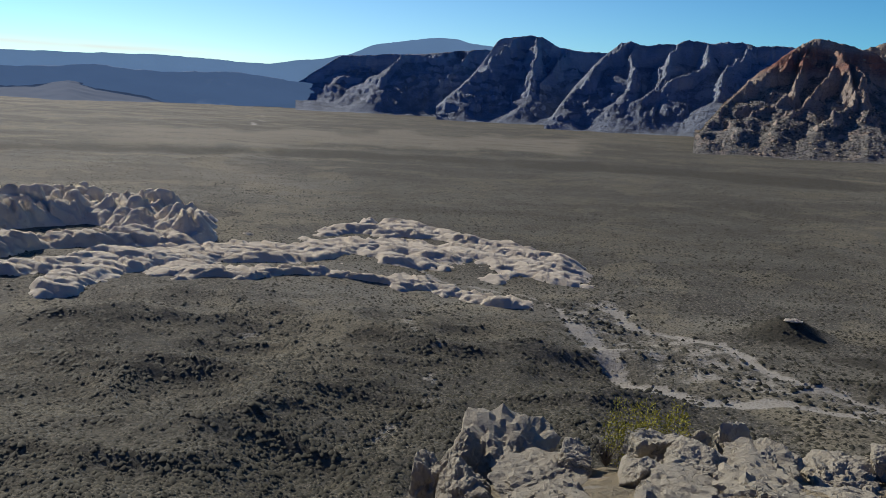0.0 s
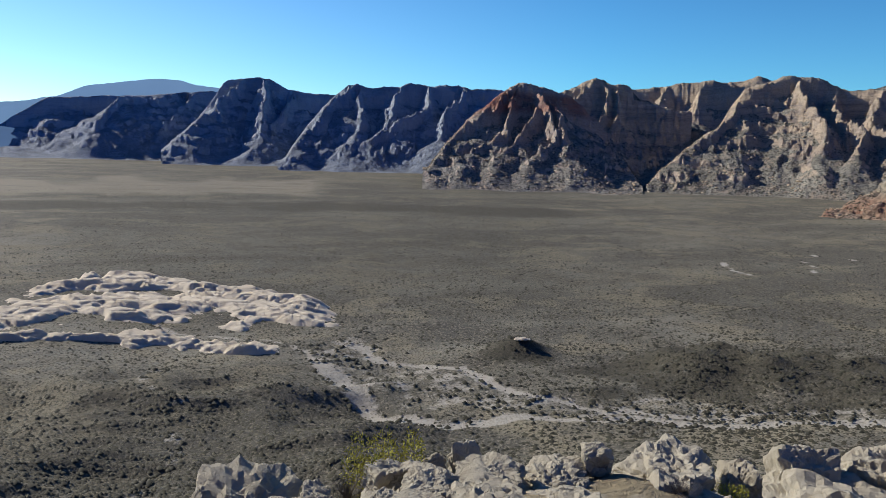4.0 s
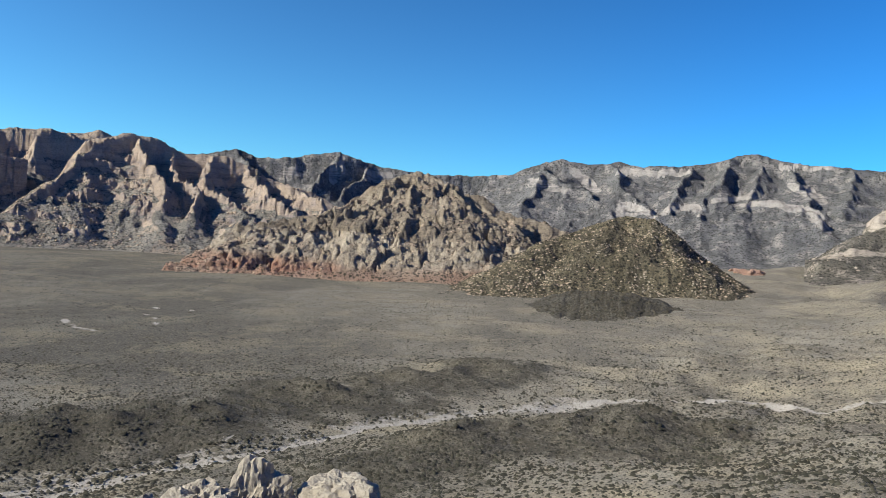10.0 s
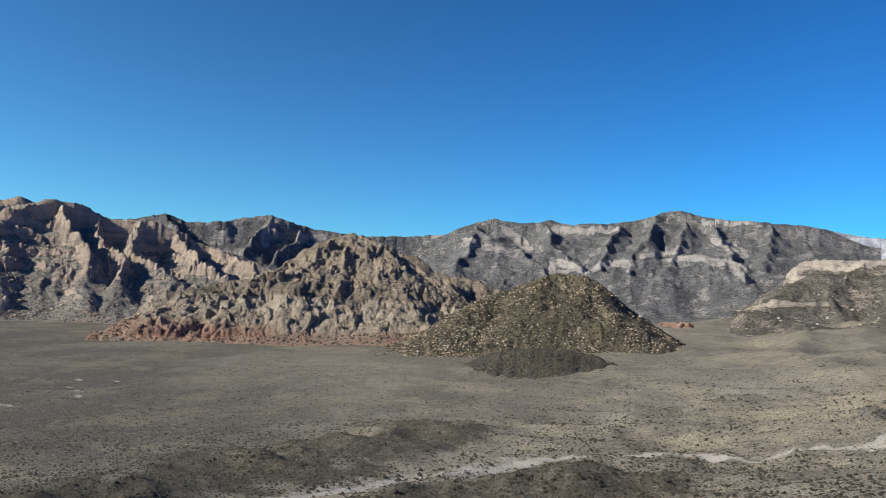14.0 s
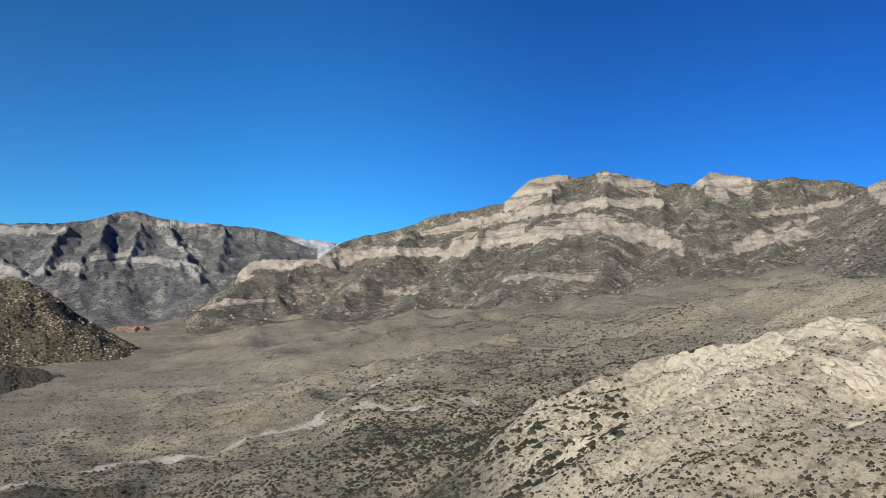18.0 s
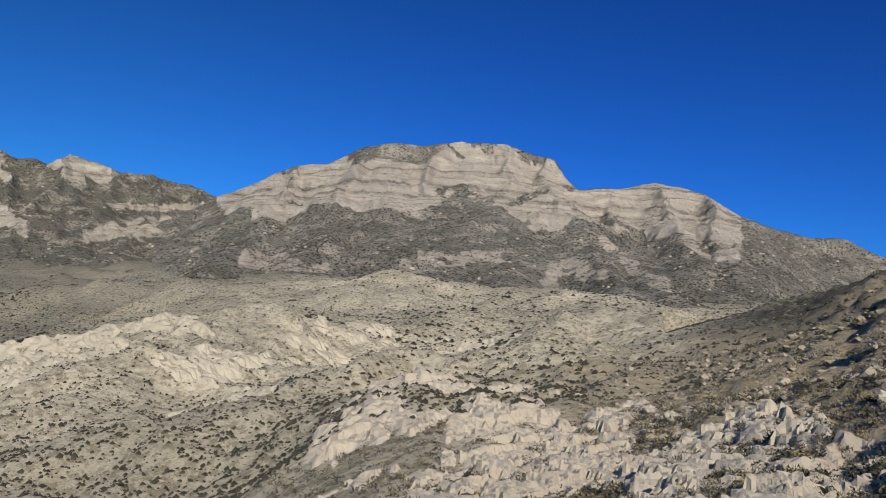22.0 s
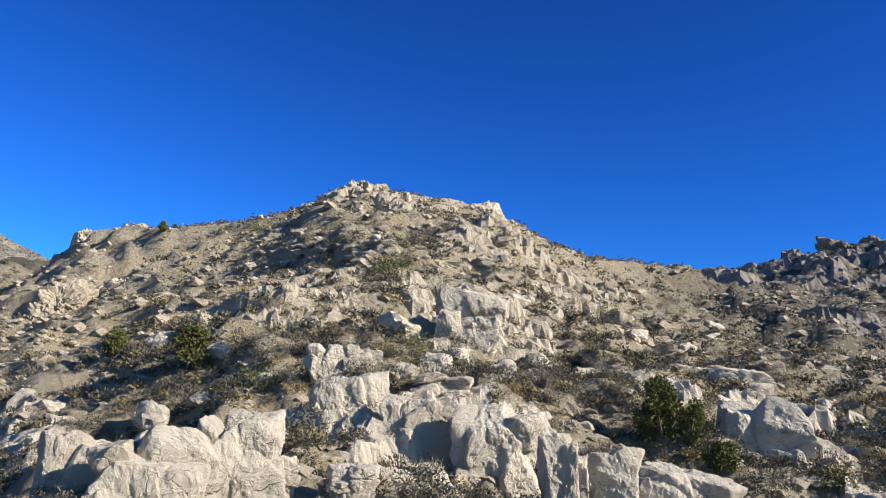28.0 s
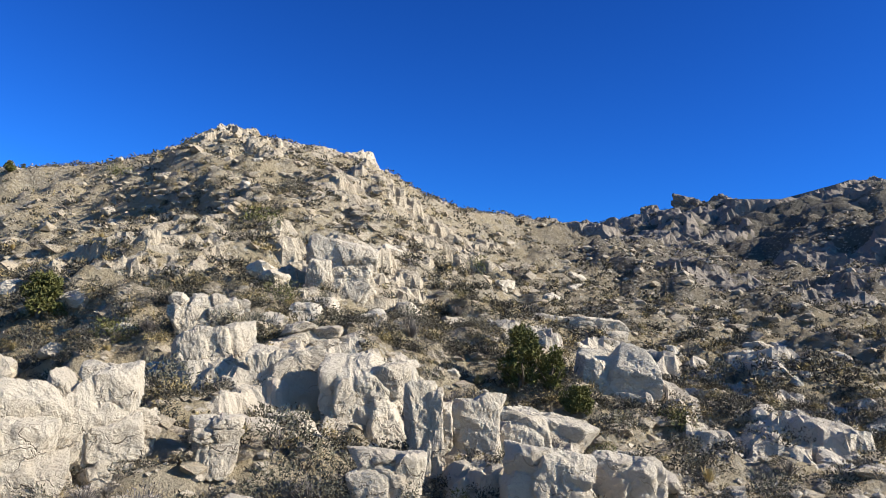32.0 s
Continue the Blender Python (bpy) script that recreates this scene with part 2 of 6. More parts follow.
def mat_mountain(name, low, high, dark, talus, scrub, band=60.0, bands=0.5, spots=0.1, red=None, streak=0.5, boulders=0.0):
    """Rock in beds above, debris and scrub on the slopes below."""
    m = Mat(name, 0.95)
    x, y, z = m.xyz()
    warp = m.math("MULTIPLY", m.math("SUBTRACT", m.noise(0.0035, 4), 0.5), 90.0)
    zz = m.math("DIVIDE", m.math("ADD", z, warp), band)
    t = m.n.new("ShaderNodeTexNoise")
    t.noise_dimensions = "1D"
    t.inputs["Scale"].default_value, t.inputs["Detail"].default_value, t.inputs["Roughness"].default_value = 1.0, 7, 0.72
    m.l.new(zz, t.inputs["W"])
    beds = t.outputs["Fac"]
    rock = m.mix(m.step(beds, 0.35, 0.6), high, low)
    rock = m.mix(m.step(m.noise(0.012, 6), 0.4, 0.65, 0.0, 0.6), rock, low)
    if red:
        lo, hi, colour = red
        k = m.step(m.math("ADD", z, m.math("MULTIPLY", warp, 0.5)), lo - 22, lo + 12)
        k = m.math("MULTIPLY", k, m.step(m.math("ADD", z, m.math("MULTIPLY", warp, 0.5)), hi - 12, hi + 22, 1.0, 0.0))
        rusty = m.math("MULTIPLY", k, m.step(m.noise(0.01, 5), 0.3, 0.6, 0.2, 0.9))
        rock = m.mix(rusty, rock, colour)
    rock = m.mix(m.step(m.noise(0.035, 8, 0.7, stretch=(1, 1, 0.22)), 0.48, 0.66, 0.0, streak), rock, dark)
    ledge = m.math("MULTIPLY", m.step(beds, 0.54, 0.62), m.step(m.noise(0.02, 4), 0.3, 0.6))
    rock = m.mix(m.math("MULTIPLY", ledge, bands), rock, dark)
    deb = m.mix(m.step(m.noise(0.011, 7, 0.65), 0.35, 0.65), tuple(v * 1.4 for v in talus), tuple(v * 0.85 for v in talus))
    deb = m.mix(m.step(m.noise(0.02, 7, 0.7), 0.50, 0.62, 0.0, 0.75), deb, low)
    n = m.math("MULTIPLY", m.math("SUBTRACT", m.noise(0.03, 8, 0.75), 0.5), 1.5)
    zone = m.step(m.math("ADD", m.attr("bare"), n), 0.36, 0.56)
    if red:
        deb = m.mix(m.math("MULTIPLY", rusty, 0.6), deb, colour)
    c = m.mix(zone, deb, rock)
    dots = m.math("MAXIMUM", m.step(m.voronoi(spots), 0.27, 0.37, 0.95, 0.0), m.step(m.voronoi(spots * 2.3), 0.26, 0.38, 0.9, 0.0))
    flat = m.math("MAXIMUM", m.math("SUBTRACT", 1.0, zone), m.math("MULTIPLY", ledge, 0.8))
    c = m.mix(m.math("MULTIPLY", dots, m.math("ADD", m.math("MULTIPLY", flat, 0.8), 0.15)), c, scrub)
    if boulders:
        c = m.mix(m.math("MULTIPLY", m.step(m.voronoi(boulders), 0.24, 0.34, 0.9, 0.0), m.step(m.noise(0.012, 5), 0.46, 0.6)), c, high)
    c = m.mix(m.step(m.noise(0.22, 5, 0.8), 0.36, 0.5, 0.4, 0.0), c, (0.09, 0.082, 0.07))
    m.relief(m.math("ADD", m.noise(0.035, 9, 0.8), m.math("MULTIPLY", beds, 0.7)), 1.0, 14.0)
    return m.done(c)


def mat_rock(name, a, b, stain, scale=1.0, cracks=True):
    m = Mat(name, 0.92)
    tc = m.n.new("ShaderNodeTexCoord").outputs["Object"]
    c = m.mix(m.noise(0.9 * scale, 7, 0.65, tc), a, b)
    c = m.mix(m.step(m.rnd(), 0.0, 1.0, 0.0, 0.35), c, stain)
    c = m.mix(m.step(m.noise(2.2 * scale, 7, 0.7, tc), 0.52, 0.75, 0.0, 0.7), c, stain)
    h = m.noise(5.0 * scale, 10, 0.72, tc)
    if cracks:
        bent = m.n.new("ShaderNodeTexNoise")
        bent.inputs["Scale"].default_value, bent.inputs["Detail"].default_value = 1.6 * scale, 5
        m.l.new(tc, bent.inputs["Vector"])
        shift = m.n.new("ShaderNodeVectorMath")
        shift.operation = "MULTIPLY_ADD"
        shift.inputs[1].default_value = (0.9 / scale,) * 3
        m.l.new(bent.outputs["Color"], shift.inputs[0])
        m.l.new(tc, shift.inputs[2])
        crack = m.step(m.voronoi(1.3 * scale, "DISTANCE_TO_EDGE", shift.outputs[0], (1, 1, 1.7)), 0.0, 0.016, 1.0, 0.0)
        crack = m.math("MULTIPLY", crack, m.step(m.noise(0.7 * scale, 3, 0.5, tc), 0.5, 0.62))
        c = m.mix(m.math("MULTIPLY", crack, 0.4), c, tuple(v * 0.35 for v in stain))
        h = m.math("SUBTRACT", h, m.math("MULTIPLY", crack, 0.8))
    h = m.math("ADD", h, m.math("MULTIPLY", m.noise(22.0 * scale, 5, 0.7, tc), 0.25))
    m.relief(h, 0.9, 0.15 / scale)
    return m.done(c)


def mat_leaf(name, a, b):
    m = Mat(name, 0.8)
    c = m.mix(m.island(), a, b)
    c = m.mix(m.math("MULTIPLY", m.rnd(), 0.5), c, tuple(v * 0.6 for v in a))
    return m.done(c)


GROUND = mat_ground()
SCRUB = (0.05, 0.05, 0.034)
CLIFF = mat_mountain("sandstone_cliffs", (0.48, 0.385, 0.29), (0.66, 0.54, 0.40), (0.25, 0.25, 0.28), (0.26, 0.245, 0.205), (0.09, 0.09, 0.075), 90, 0.5, streak=0.35)
TOWER = mat_mountain("red_and_white_sandstone", (0.48, 0.39, 0.32), (0.64, 0.53, 0.42), (0.26, 0.25, 0.28), (0.25, 0.235, 0.21), (0.09, 0.09, 0.08), 90, 0.35, red=(138, 195, (0.42, 0.17, 0.11)), streak=0.35)
# the cliffs' sandstone again, with blue haze and shade put into its colours
SHADE = mat_mountain("haze_tinted_sandstone", (0.33, 0.38, 0.46), (0.42, 0.46, 0.52), (0.27, 0.32, 0.41), (0.20, 0.235, 0.29), (0.15, 0.17, 0.21), 90, 0.4, streak=0.35)
RUGGED = mat_mountain("rugged_brown_sandstone", (0.36, 0.30, 0.215), (0.56, 0.485, 0.36), (0.13, 0.11, 0.09), (0.36, 0.285, 0.21), SCRUB, 70, 0.5, 0.1, red=(-112, -66, (0.44, 0.22, 0.14)))
BROWN = mat_mountain("bush_covered_hill", (0.24, 0.20, 0.125), (0.62, 0.54, 0.40), (0.11, 0.095, 0.065), (0.15, 0.13, 0.08), (0.035, 0.035, 0.022), 60, 0.3, 0.12, boulders=0.16)
KNOLL = mat_mountain("dark_scrubby_knoll", (0.13, 0.115, 0.085), (0.24, 0.21, 0.16), (0.08, 0.07, 0.055), (0.11, 0.10, 0.075), (0.04, 0.04, 0.027), 40, 0.3, 0.14)
GREY = mat_mountain("grey_banded_limestone", (0.42, 0.39, 0.345), (0.58, 0.54, 0.47), (0.15, 0.15, 0.15), (0.155, 0.155, 0.15), (0.055, 0.058, 0.052), 150, 0.8, 0.09)
RANGE = mat_mountain("scrubby_limestone_range", (0.52, 0.45, 0.355), (0.70, 0.62, 0.50), (0.19, 0.165, 0.13), (0.175, 0.16, 0.125), (0.04, 0.04, 0.028), 60, 0.7, 0.11)
LIME = mat_mountain("pale_limestone_cliffs", (0.50, 0.43, 0.355), (0.66, 0.58, 0.475), (0.23, 0.20, 0.16), (0.225, 0.205, 0.168), (0.035, 0.034, 0.024), 42, 0.8, 0.11, streak=0.15)
SNOWY = mat_mountain("snow_streaked_ridge", (0.45, 0.46, 0.48), (0.75, 0.77, 0.8), (0.3, 0.3, 0.31), (0.6, 0.62, 0.65), SCRUB, 90, 0.3)


# far ranges: haze is put in as a blue colour that glows by itself
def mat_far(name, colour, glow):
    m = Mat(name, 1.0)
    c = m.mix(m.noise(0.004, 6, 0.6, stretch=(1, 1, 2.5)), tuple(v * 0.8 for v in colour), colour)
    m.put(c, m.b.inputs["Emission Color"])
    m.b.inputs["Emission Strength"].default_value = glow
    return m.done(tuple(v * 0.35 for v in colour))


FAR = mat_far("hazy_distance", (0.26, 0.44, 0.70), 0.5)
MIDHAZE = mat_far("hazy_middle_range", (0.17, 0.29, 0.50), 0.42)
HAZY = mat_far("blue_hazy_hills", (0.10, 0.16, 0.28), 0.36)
SLICK = mat_rock("pale_slickrock", (0.86, 0.78, 0.63), (0.74, 0.65, 0.50), (0.50, 0.41, 0.30), 0.06, False)
REDROCK = mat_rock("red_brown_sandstone", (0.40, 0.28, 0.205), (0.33, 0.20, 0.145), (0.24, 0.14, 0.10), 0.05, False)
LEDGE = mat_rock("weathered_grey_limestone", (0.52, 0.47, 0.37), (0.41, 0.365, 0.28), (0.28, 0.24, 0.175), 1.6)
BLOCK = mat_rock("pale_limestone_block", (0.60, 0.535, 0.43), (0.51, 0.44, 0.345), (0.37, 0.305, 0.225), 0.7)
PALEHILL = mat_rock("pale_hill_rock", (0.60, 0.535, 0.415), (0.50, 0.44, 0.335), (0.36, 0.30, 0.21), 0.25)
HILLROCK = mat_rock("tan_hill_limestone", (0.50, 0.43, 0.325), (0.41, 0.345, 0.255), (0.29, 0.235, 0.165), 0.6)
TANROCK = mat_rock("tan_sandstone_boulders", (0.56, 0.45, 0.32), (0.46, 0.36, 0.25), (0.33, 0.24, 0.16), 0.1, False)
# darker colour, put on the rock of the shaded hill
DARKROCK = mat_rock("dark_crag_rock", (0.21, 0.18, 0.15), (0.29, 0.25, 0.205), (0.13, 0.11, 0.09), 0.5)
BUSH = mat_leaf("grey_brown_scrub", (0.085, 0.08, 0.05), (0.20, 0.18, 0.13))


def mat_scrub():
    """Dry bushes that differ from one to the next: grey, olive, straw."""
    m = Mat("mixed_dry_scrub", 0.85)
    c = m.mix(m.step(m.noise(0.9, 2), 0.36, 0.62), (0.05, 0.046, 0.032), (0.125, 0.11, 0.085))
    c = m.mix(m.step(m.noise(1.3, 2), 0.54, 0.64), c, (0.36, 0.28, 0.13))
    c = m.mix(m.math("MULTIPLY", m.island(), 0.4), c, (0.06, 0.055, 0.035))
    return m.done(c)


SCRUBBY = mat_scrub()
PLAINSCRUB = mat_leaf("grey_green_scrub", (0.03, 0.03, 0.02), (0.085, 0.08, 0.052))
DARKSCRUB = mat_leaf("dark_olive_scrub", (0.042, 0.039, 0.025), (0.115, 0.10, 0.068))
GREEN = mat_leaf("olive_juniper", (0.085, 0.09, 0.027), (0.175, 0.168, 0.05))
HUMMOCK = mat_leaf("olive_brown_scrub", (0.075, 0.073, 0.046), (0.17, 0.153, 0.10))
TWIG = mat_leaf("grey_twigs", (0.13, 0.115, 0.105), (0.22, 0.195, 0.175))
STRAW = mat_leaf("dry_grass", (0.36, 0.27, 0.11), (0.50, 0.40, 0.2))
YELLOW = mat_leaf("yellow_green_leaves", (0.32, 0.31, 0.04), (0.50, 0.46, 0.08))
BARK = mat_leaf("grey_bark", (0.11, 0.09, 0.07), (0.16, 0.13, 0.1))


# ---- mesh helpers ----
def mesh_from(name, verts, faces, material, flat=False):
    me = bpy.data.meshes.new(name)
    verts = np.asarray(verts, dtype=np.float32)
    faces = np.asarray(faces, dtype=np.int32)
    k = faces.shape[1]
    me.vertices.add(len(verts))
    me.vertices.foreach_set("co", verts.ravel())
    me.loops.add(faces.size)
    me.loops.foreach_set("vertex_index", faces.ravel())
    me.polygons.add(len(faces))
    me.polygons.foreach_set("loop_start", np.arange(0, faces.size, k, dtype=np.int32))
    me.polygons.foreach_set("use_smooth", np.full(len(faces), not flat))
    me.update(calc_edges=True)
    me.validate()
    me.materials.append(material)
    return me


def grid_faces(rows, cols):
    i = np.arange(rows - 1)[:, None] * cols + np.arange(cols - 1)[None, :]
    i = i.ravel()
    return np.stack([i, i + 1, i + cols + 1, i + cols], 1)


def thing(name, me, label, category, group="", kind="", at=None):
    ob = new(name, me)
    if at is not None:
        ob.matrix_world = at
    return tagged(ob, label, category, group, kind)


def part(name, me, parent, label="", at=None):
    ob = new(name, me)
    ob.parent = parent
    if at is not None:
        ob.matrix_basis = at
    return tagged(ob, label) if label else ob


# ---- the lie of the land: heights below or above the eye along lines out from the ledge ----
PROFILES = {
    -60: ((2, -1.7), (5, -3), (14, -9), (50, -38), (100, -70), (200, -98), (330, -108), (800, -115), (2000, -100), (4900, -78)),
    -30: ((2, -1.7), (4, -2.8), (5, -3.7), (6.3, -4.8), (8.2, -6.2), (9.5, -7.2), (14, -11), (25, -22), (50, -47), (100, -80), (200, -106), (330, -111), (500, -116), (800, -116), (1300, -112), (2000, -102), (3000, -90), (4900, -78)),
    -8: ((2, -1.72), (4, -2.8), (5, -3.7), (6.3, -4.9), (8.2, -6.3), (9.6, -7.4), (14, -10.8), (25, -21), (50, -46), (100, -80), (200, -109), (330, -118), (500, -120), (800, -119), (1300, -113.5), (2000, -103.5), (3000, -90), (4900, -78)),
    2: ((2, -1.75), (5, -2.75), (6.3, -3.25), (8.2, -3.62), (9.6, -5.6), (14, -9.3), (25, -20), (50, -45), (100, -80), (200, -110), (330, -120), (500, -121), (800, -120), (1300, -114), (2000, -104), (3000, -90), (4900, -78)),
    30: ((2, -1.75), (5, -2.6), (7, -3.05), (8.8, -3.3), (10.5, -4.9), (14, -7.4), (25, -16), (50, -40), (100, -75), (200, -106), (330, -119), (500, -121), (800, -118), (1300, -110), (2000, -98), (3000, -80), (4900, -60)),
    60: ((2, -1.75), (5, -2.4), (9, -3.4), (14, -4.9), (25, -14), (50, -34), (100, -67), (200, -95), (330, -108), (500, -113), (800, -109), (1300, -98), (2000, -85), (3000, -70), (4900, -50)),
    85: ((2, -1.7), (5, -2.5), (9, -3.9), (14, -6.5), (25, -14), (50, -31), (100, -56), (200, -76), (330, -90), (500, -96), (800, -90), (1300, -70), (2000, -42), (3000, 0), (4900, 60)),
    105: ((2, -1.7), (5, -2.6), (9, -4.2), (14, -6.8), (25, -13), (50, -26), (100, -42), (200, -56), (330, -61), (500, -62), (800, -54), (1300, -30), (2000, 5), (3000, 60), (4900, 150)),
    118: ((2, -1.7), (5, -2.6), (9, -4.2), (14, -6.5), (25, -12), (50, -23), (100, -33), (200, -29), (250, -28), (330, -44), (500, -46), (800, -34), (1300, -8), (2000, 38), (3000, 110), (4900, 200)),
    129: ((2, -1.7), (5, -2.5), (9, -3.8), (14, -5.6), (25, -10), (50, -19), (100, -26), (200, -14), (260, -5), (330, -18), (500, -19), (800, -6), (1300, 24), (2000, 80), (3000, 170), (4900, 260)),
    138: ((2, -1.7), (5, -2.5), (9, -3.6), (14, -5), (25, -8.5), (50, -15.5), (100, -22), (200, -13), (260, -6), (330, -13), (500, -8), (800, 12), (1300, 44), (2000, 95), (3000, 180), (4900, 260)),
    150: ((2, -1.7), (5, -2.4), (9, -3.4), (14, -4.5), (25, -7), (50, -11), (80, -9), (100, -9.5), (200, -13), (330, -9), (500, 3), (800, 24), (1300, 56), (2000, 100), (3000, 180), (4900, 260)),
    165: ((2, -1.7), (5, -2.3), (9, -3.2), (14, -4.1), (25, -6.2), (50, -8.5), (80, -8.4), (110, -8), (200, -5), (330, 0), (500, 9), (800, 20), (1300, 45), (2000, 70), (4900, 200)),
    178: ((2, -1.7), (5, -2.2), (9, -2.8), (14, -3.6), (25, -5), (50, -4.5), (80, -2), (110, 0.5), (150, 6), (200, 11.5), (260, 10), (330, 8), (500, 12), (800, 20), (4900, 150)),
    190: ((2, -1.7), (5, -2.1), (9, -2.7), (14, -3.6), (25, -3.4), (50, 0.5), (80, 6.5), (112, 15), (160, 15), (260, 5), (500, 10), (4900, 100)),
    204: ((2, -1.7), (5, -2.1), (9, -2.7), (14, -3.5), (20, -3.4), (26, -1.0), (50, 5.5), (70, 12), (85, 18.6), (110, 17), (160, 10), (260, 0), (500, 5), (4900, 80)),
    214: ((2, -1.7), (5, -2.2), (9, -2.9), (14, -3.8), (20, -3.9), (27, -1.2), (35, 1), (50, 5.2), (76, 14.6), (100, 13), (160, 6), (260, 0), (500, 5), (4900, 80)),
    224: ((2, -1.7), (5, -2.4), (9, -3.4), (14, -4.0), (20, -4.0), (27, -2.4), (35, -0.6), (50, 2.2), (80, 8), (112, 14.8), (160, 13), (260, 5), (500, 5), (4900, 80)),
    236: ((2, -1.7), (5, -2.5), (9, -3.8), (14, -4.3), (20, -4.5), (27, -3.4), (34, -2.2), (50, 0), (80, 4), (110, 10), (150, 22.5), (200, 24), (330, 15), (4900, 80)),
    250: ((2, -1.7), (5, -2.5), (9, -3.8), (14, -4.6), (20, -4.9), (34, -3.2), (50, -1), (80, 5), (110, 13), (165, 32), (250, 34), (500, 20), (4900, 60)),
    275: ((2, -1.7), (5, -2.5), (9, -3.8), (14, -5.2), (25, -7), (50, -8), (80, -5), (110, 3), (165, 15), (250, 14), (500, -20), (4900, -20)),
}
AZ_KEYS = sorted(PROFILES)
LOGR = np.linspace(math.log(1.0), math.log(4950.0), 240)
_tab = np.stack([np.interp(LOGR, [math.log(r) for r, _ in PROFILES[a]], [h for _, h in PROFILES[a]]) for a in AZ_KEYS])
AZT = np.arange(-60.0, 300.0, 1.0)
_full = np.stack([np.interp(AZT, AZ_KEYS + [300], np.append(_tab[:, j], _tab[0, j])) for j in range(len(LOGR))], 1)


def _blur(a, n, axis, wrap):
    k = np.array([1, 4, 6, 4, 1]) / 16.0
    for _ in range(n):
        p = np.concatenate([a[-2:], a, a[:2]]) if wrap else np.concatenate([a[:, :1], a[:, :1], a, a[:, -1:], a[:, -1:]], 1)
        a = sum(k[i] * (p[i:i + a.shape[0]] if wrap else p[:, i:i + a.shape[1]]) for i in range(5))
    return a


LAND = _blur(_blur(_full, 6, 0, True), 2, 1, False)


def az_r(x, y):
    a = np.degrees(np.arctan2(x, y))
    return np.where(a < -60, a + 360, a), np.hypot(x, y)


def land(x, y, rough=True):
    """The ground's height at x, y."""
    x, y = np.asarray(x, float), np.asarray(y, float)
    a, r = az_r(x, y)
    fa = (a + 60.0) % 360.0
    ia = np.floor(fa).astype(int) % 360
    fr = np.clip((np.log(np.maximum(r, 1.0)) - LOGR[0]) / (LOGR[1] - LOGR[0]), 0, len(LOGR) - 1.001)
    ir = fr.astype(int)
    ta, tr = fa - np.floor(fa), fr - ir
    ib = (ia + 1) % 360
    z = (LAND[ia, ir] * (1 - tr) + LAND[ia, ir + 1] * tr) * (1 - ta) + (LAND[ib, ir] * (1 - tr) + LAND[ib, ir + 1] * tr) * ta
    if rough:
        z = z + rough_ground(x, y, a, r)
        # the near hill's skyline
        cap = r * np.tan(np.radians(np.interp(a, SKYLINE_A, SKYLINE_E) + 0.12 * fbm(a / 0.8, 3.0, 1.0, 3)))
        z = np.where((a > 168) & (a < 252) & (r < 420), np.minimum(z, cap), z)
    return z + EYE


SKYLINE_A = [168, 171.6, 175.6, 179.7, 182.5, 184.8, 188.4, 192, 195.8, 199.4, 201.3, 202.9, 204.4, 206.3, 208.3, 212.3, 214.4, 217.9, 220.8, 226.8, 230.7, 233.7, 237.2, 243, 246.5, 249.3, 254]
SKYLINE_E = [-0.1, 1.0, 2.5, 4.0, 5.6, 6.8, 7.6, 7.9, 8.7, 9.9, 11.0, 12.1, 12.6, 12.3, 11.5, 11.5, 10.9, 9.0, 8.0, 7.5, 7.5, 8.2, 9.2, 9.2, 10.2, 11.2, 11.5]


BLUFFS = ((38, 450, 46, 34, 8), (45, 462, 50, 36, 10), (56, 528, 56, 38, 10), (63, 582, 52, 38, 10), (68, 645, 46, 34, 7), (75, 430, 44, 38, 8), (66, 395, 36, 32, 7), (60, 360, 30, 28, 5), (82, 440, 38, 34, 6))


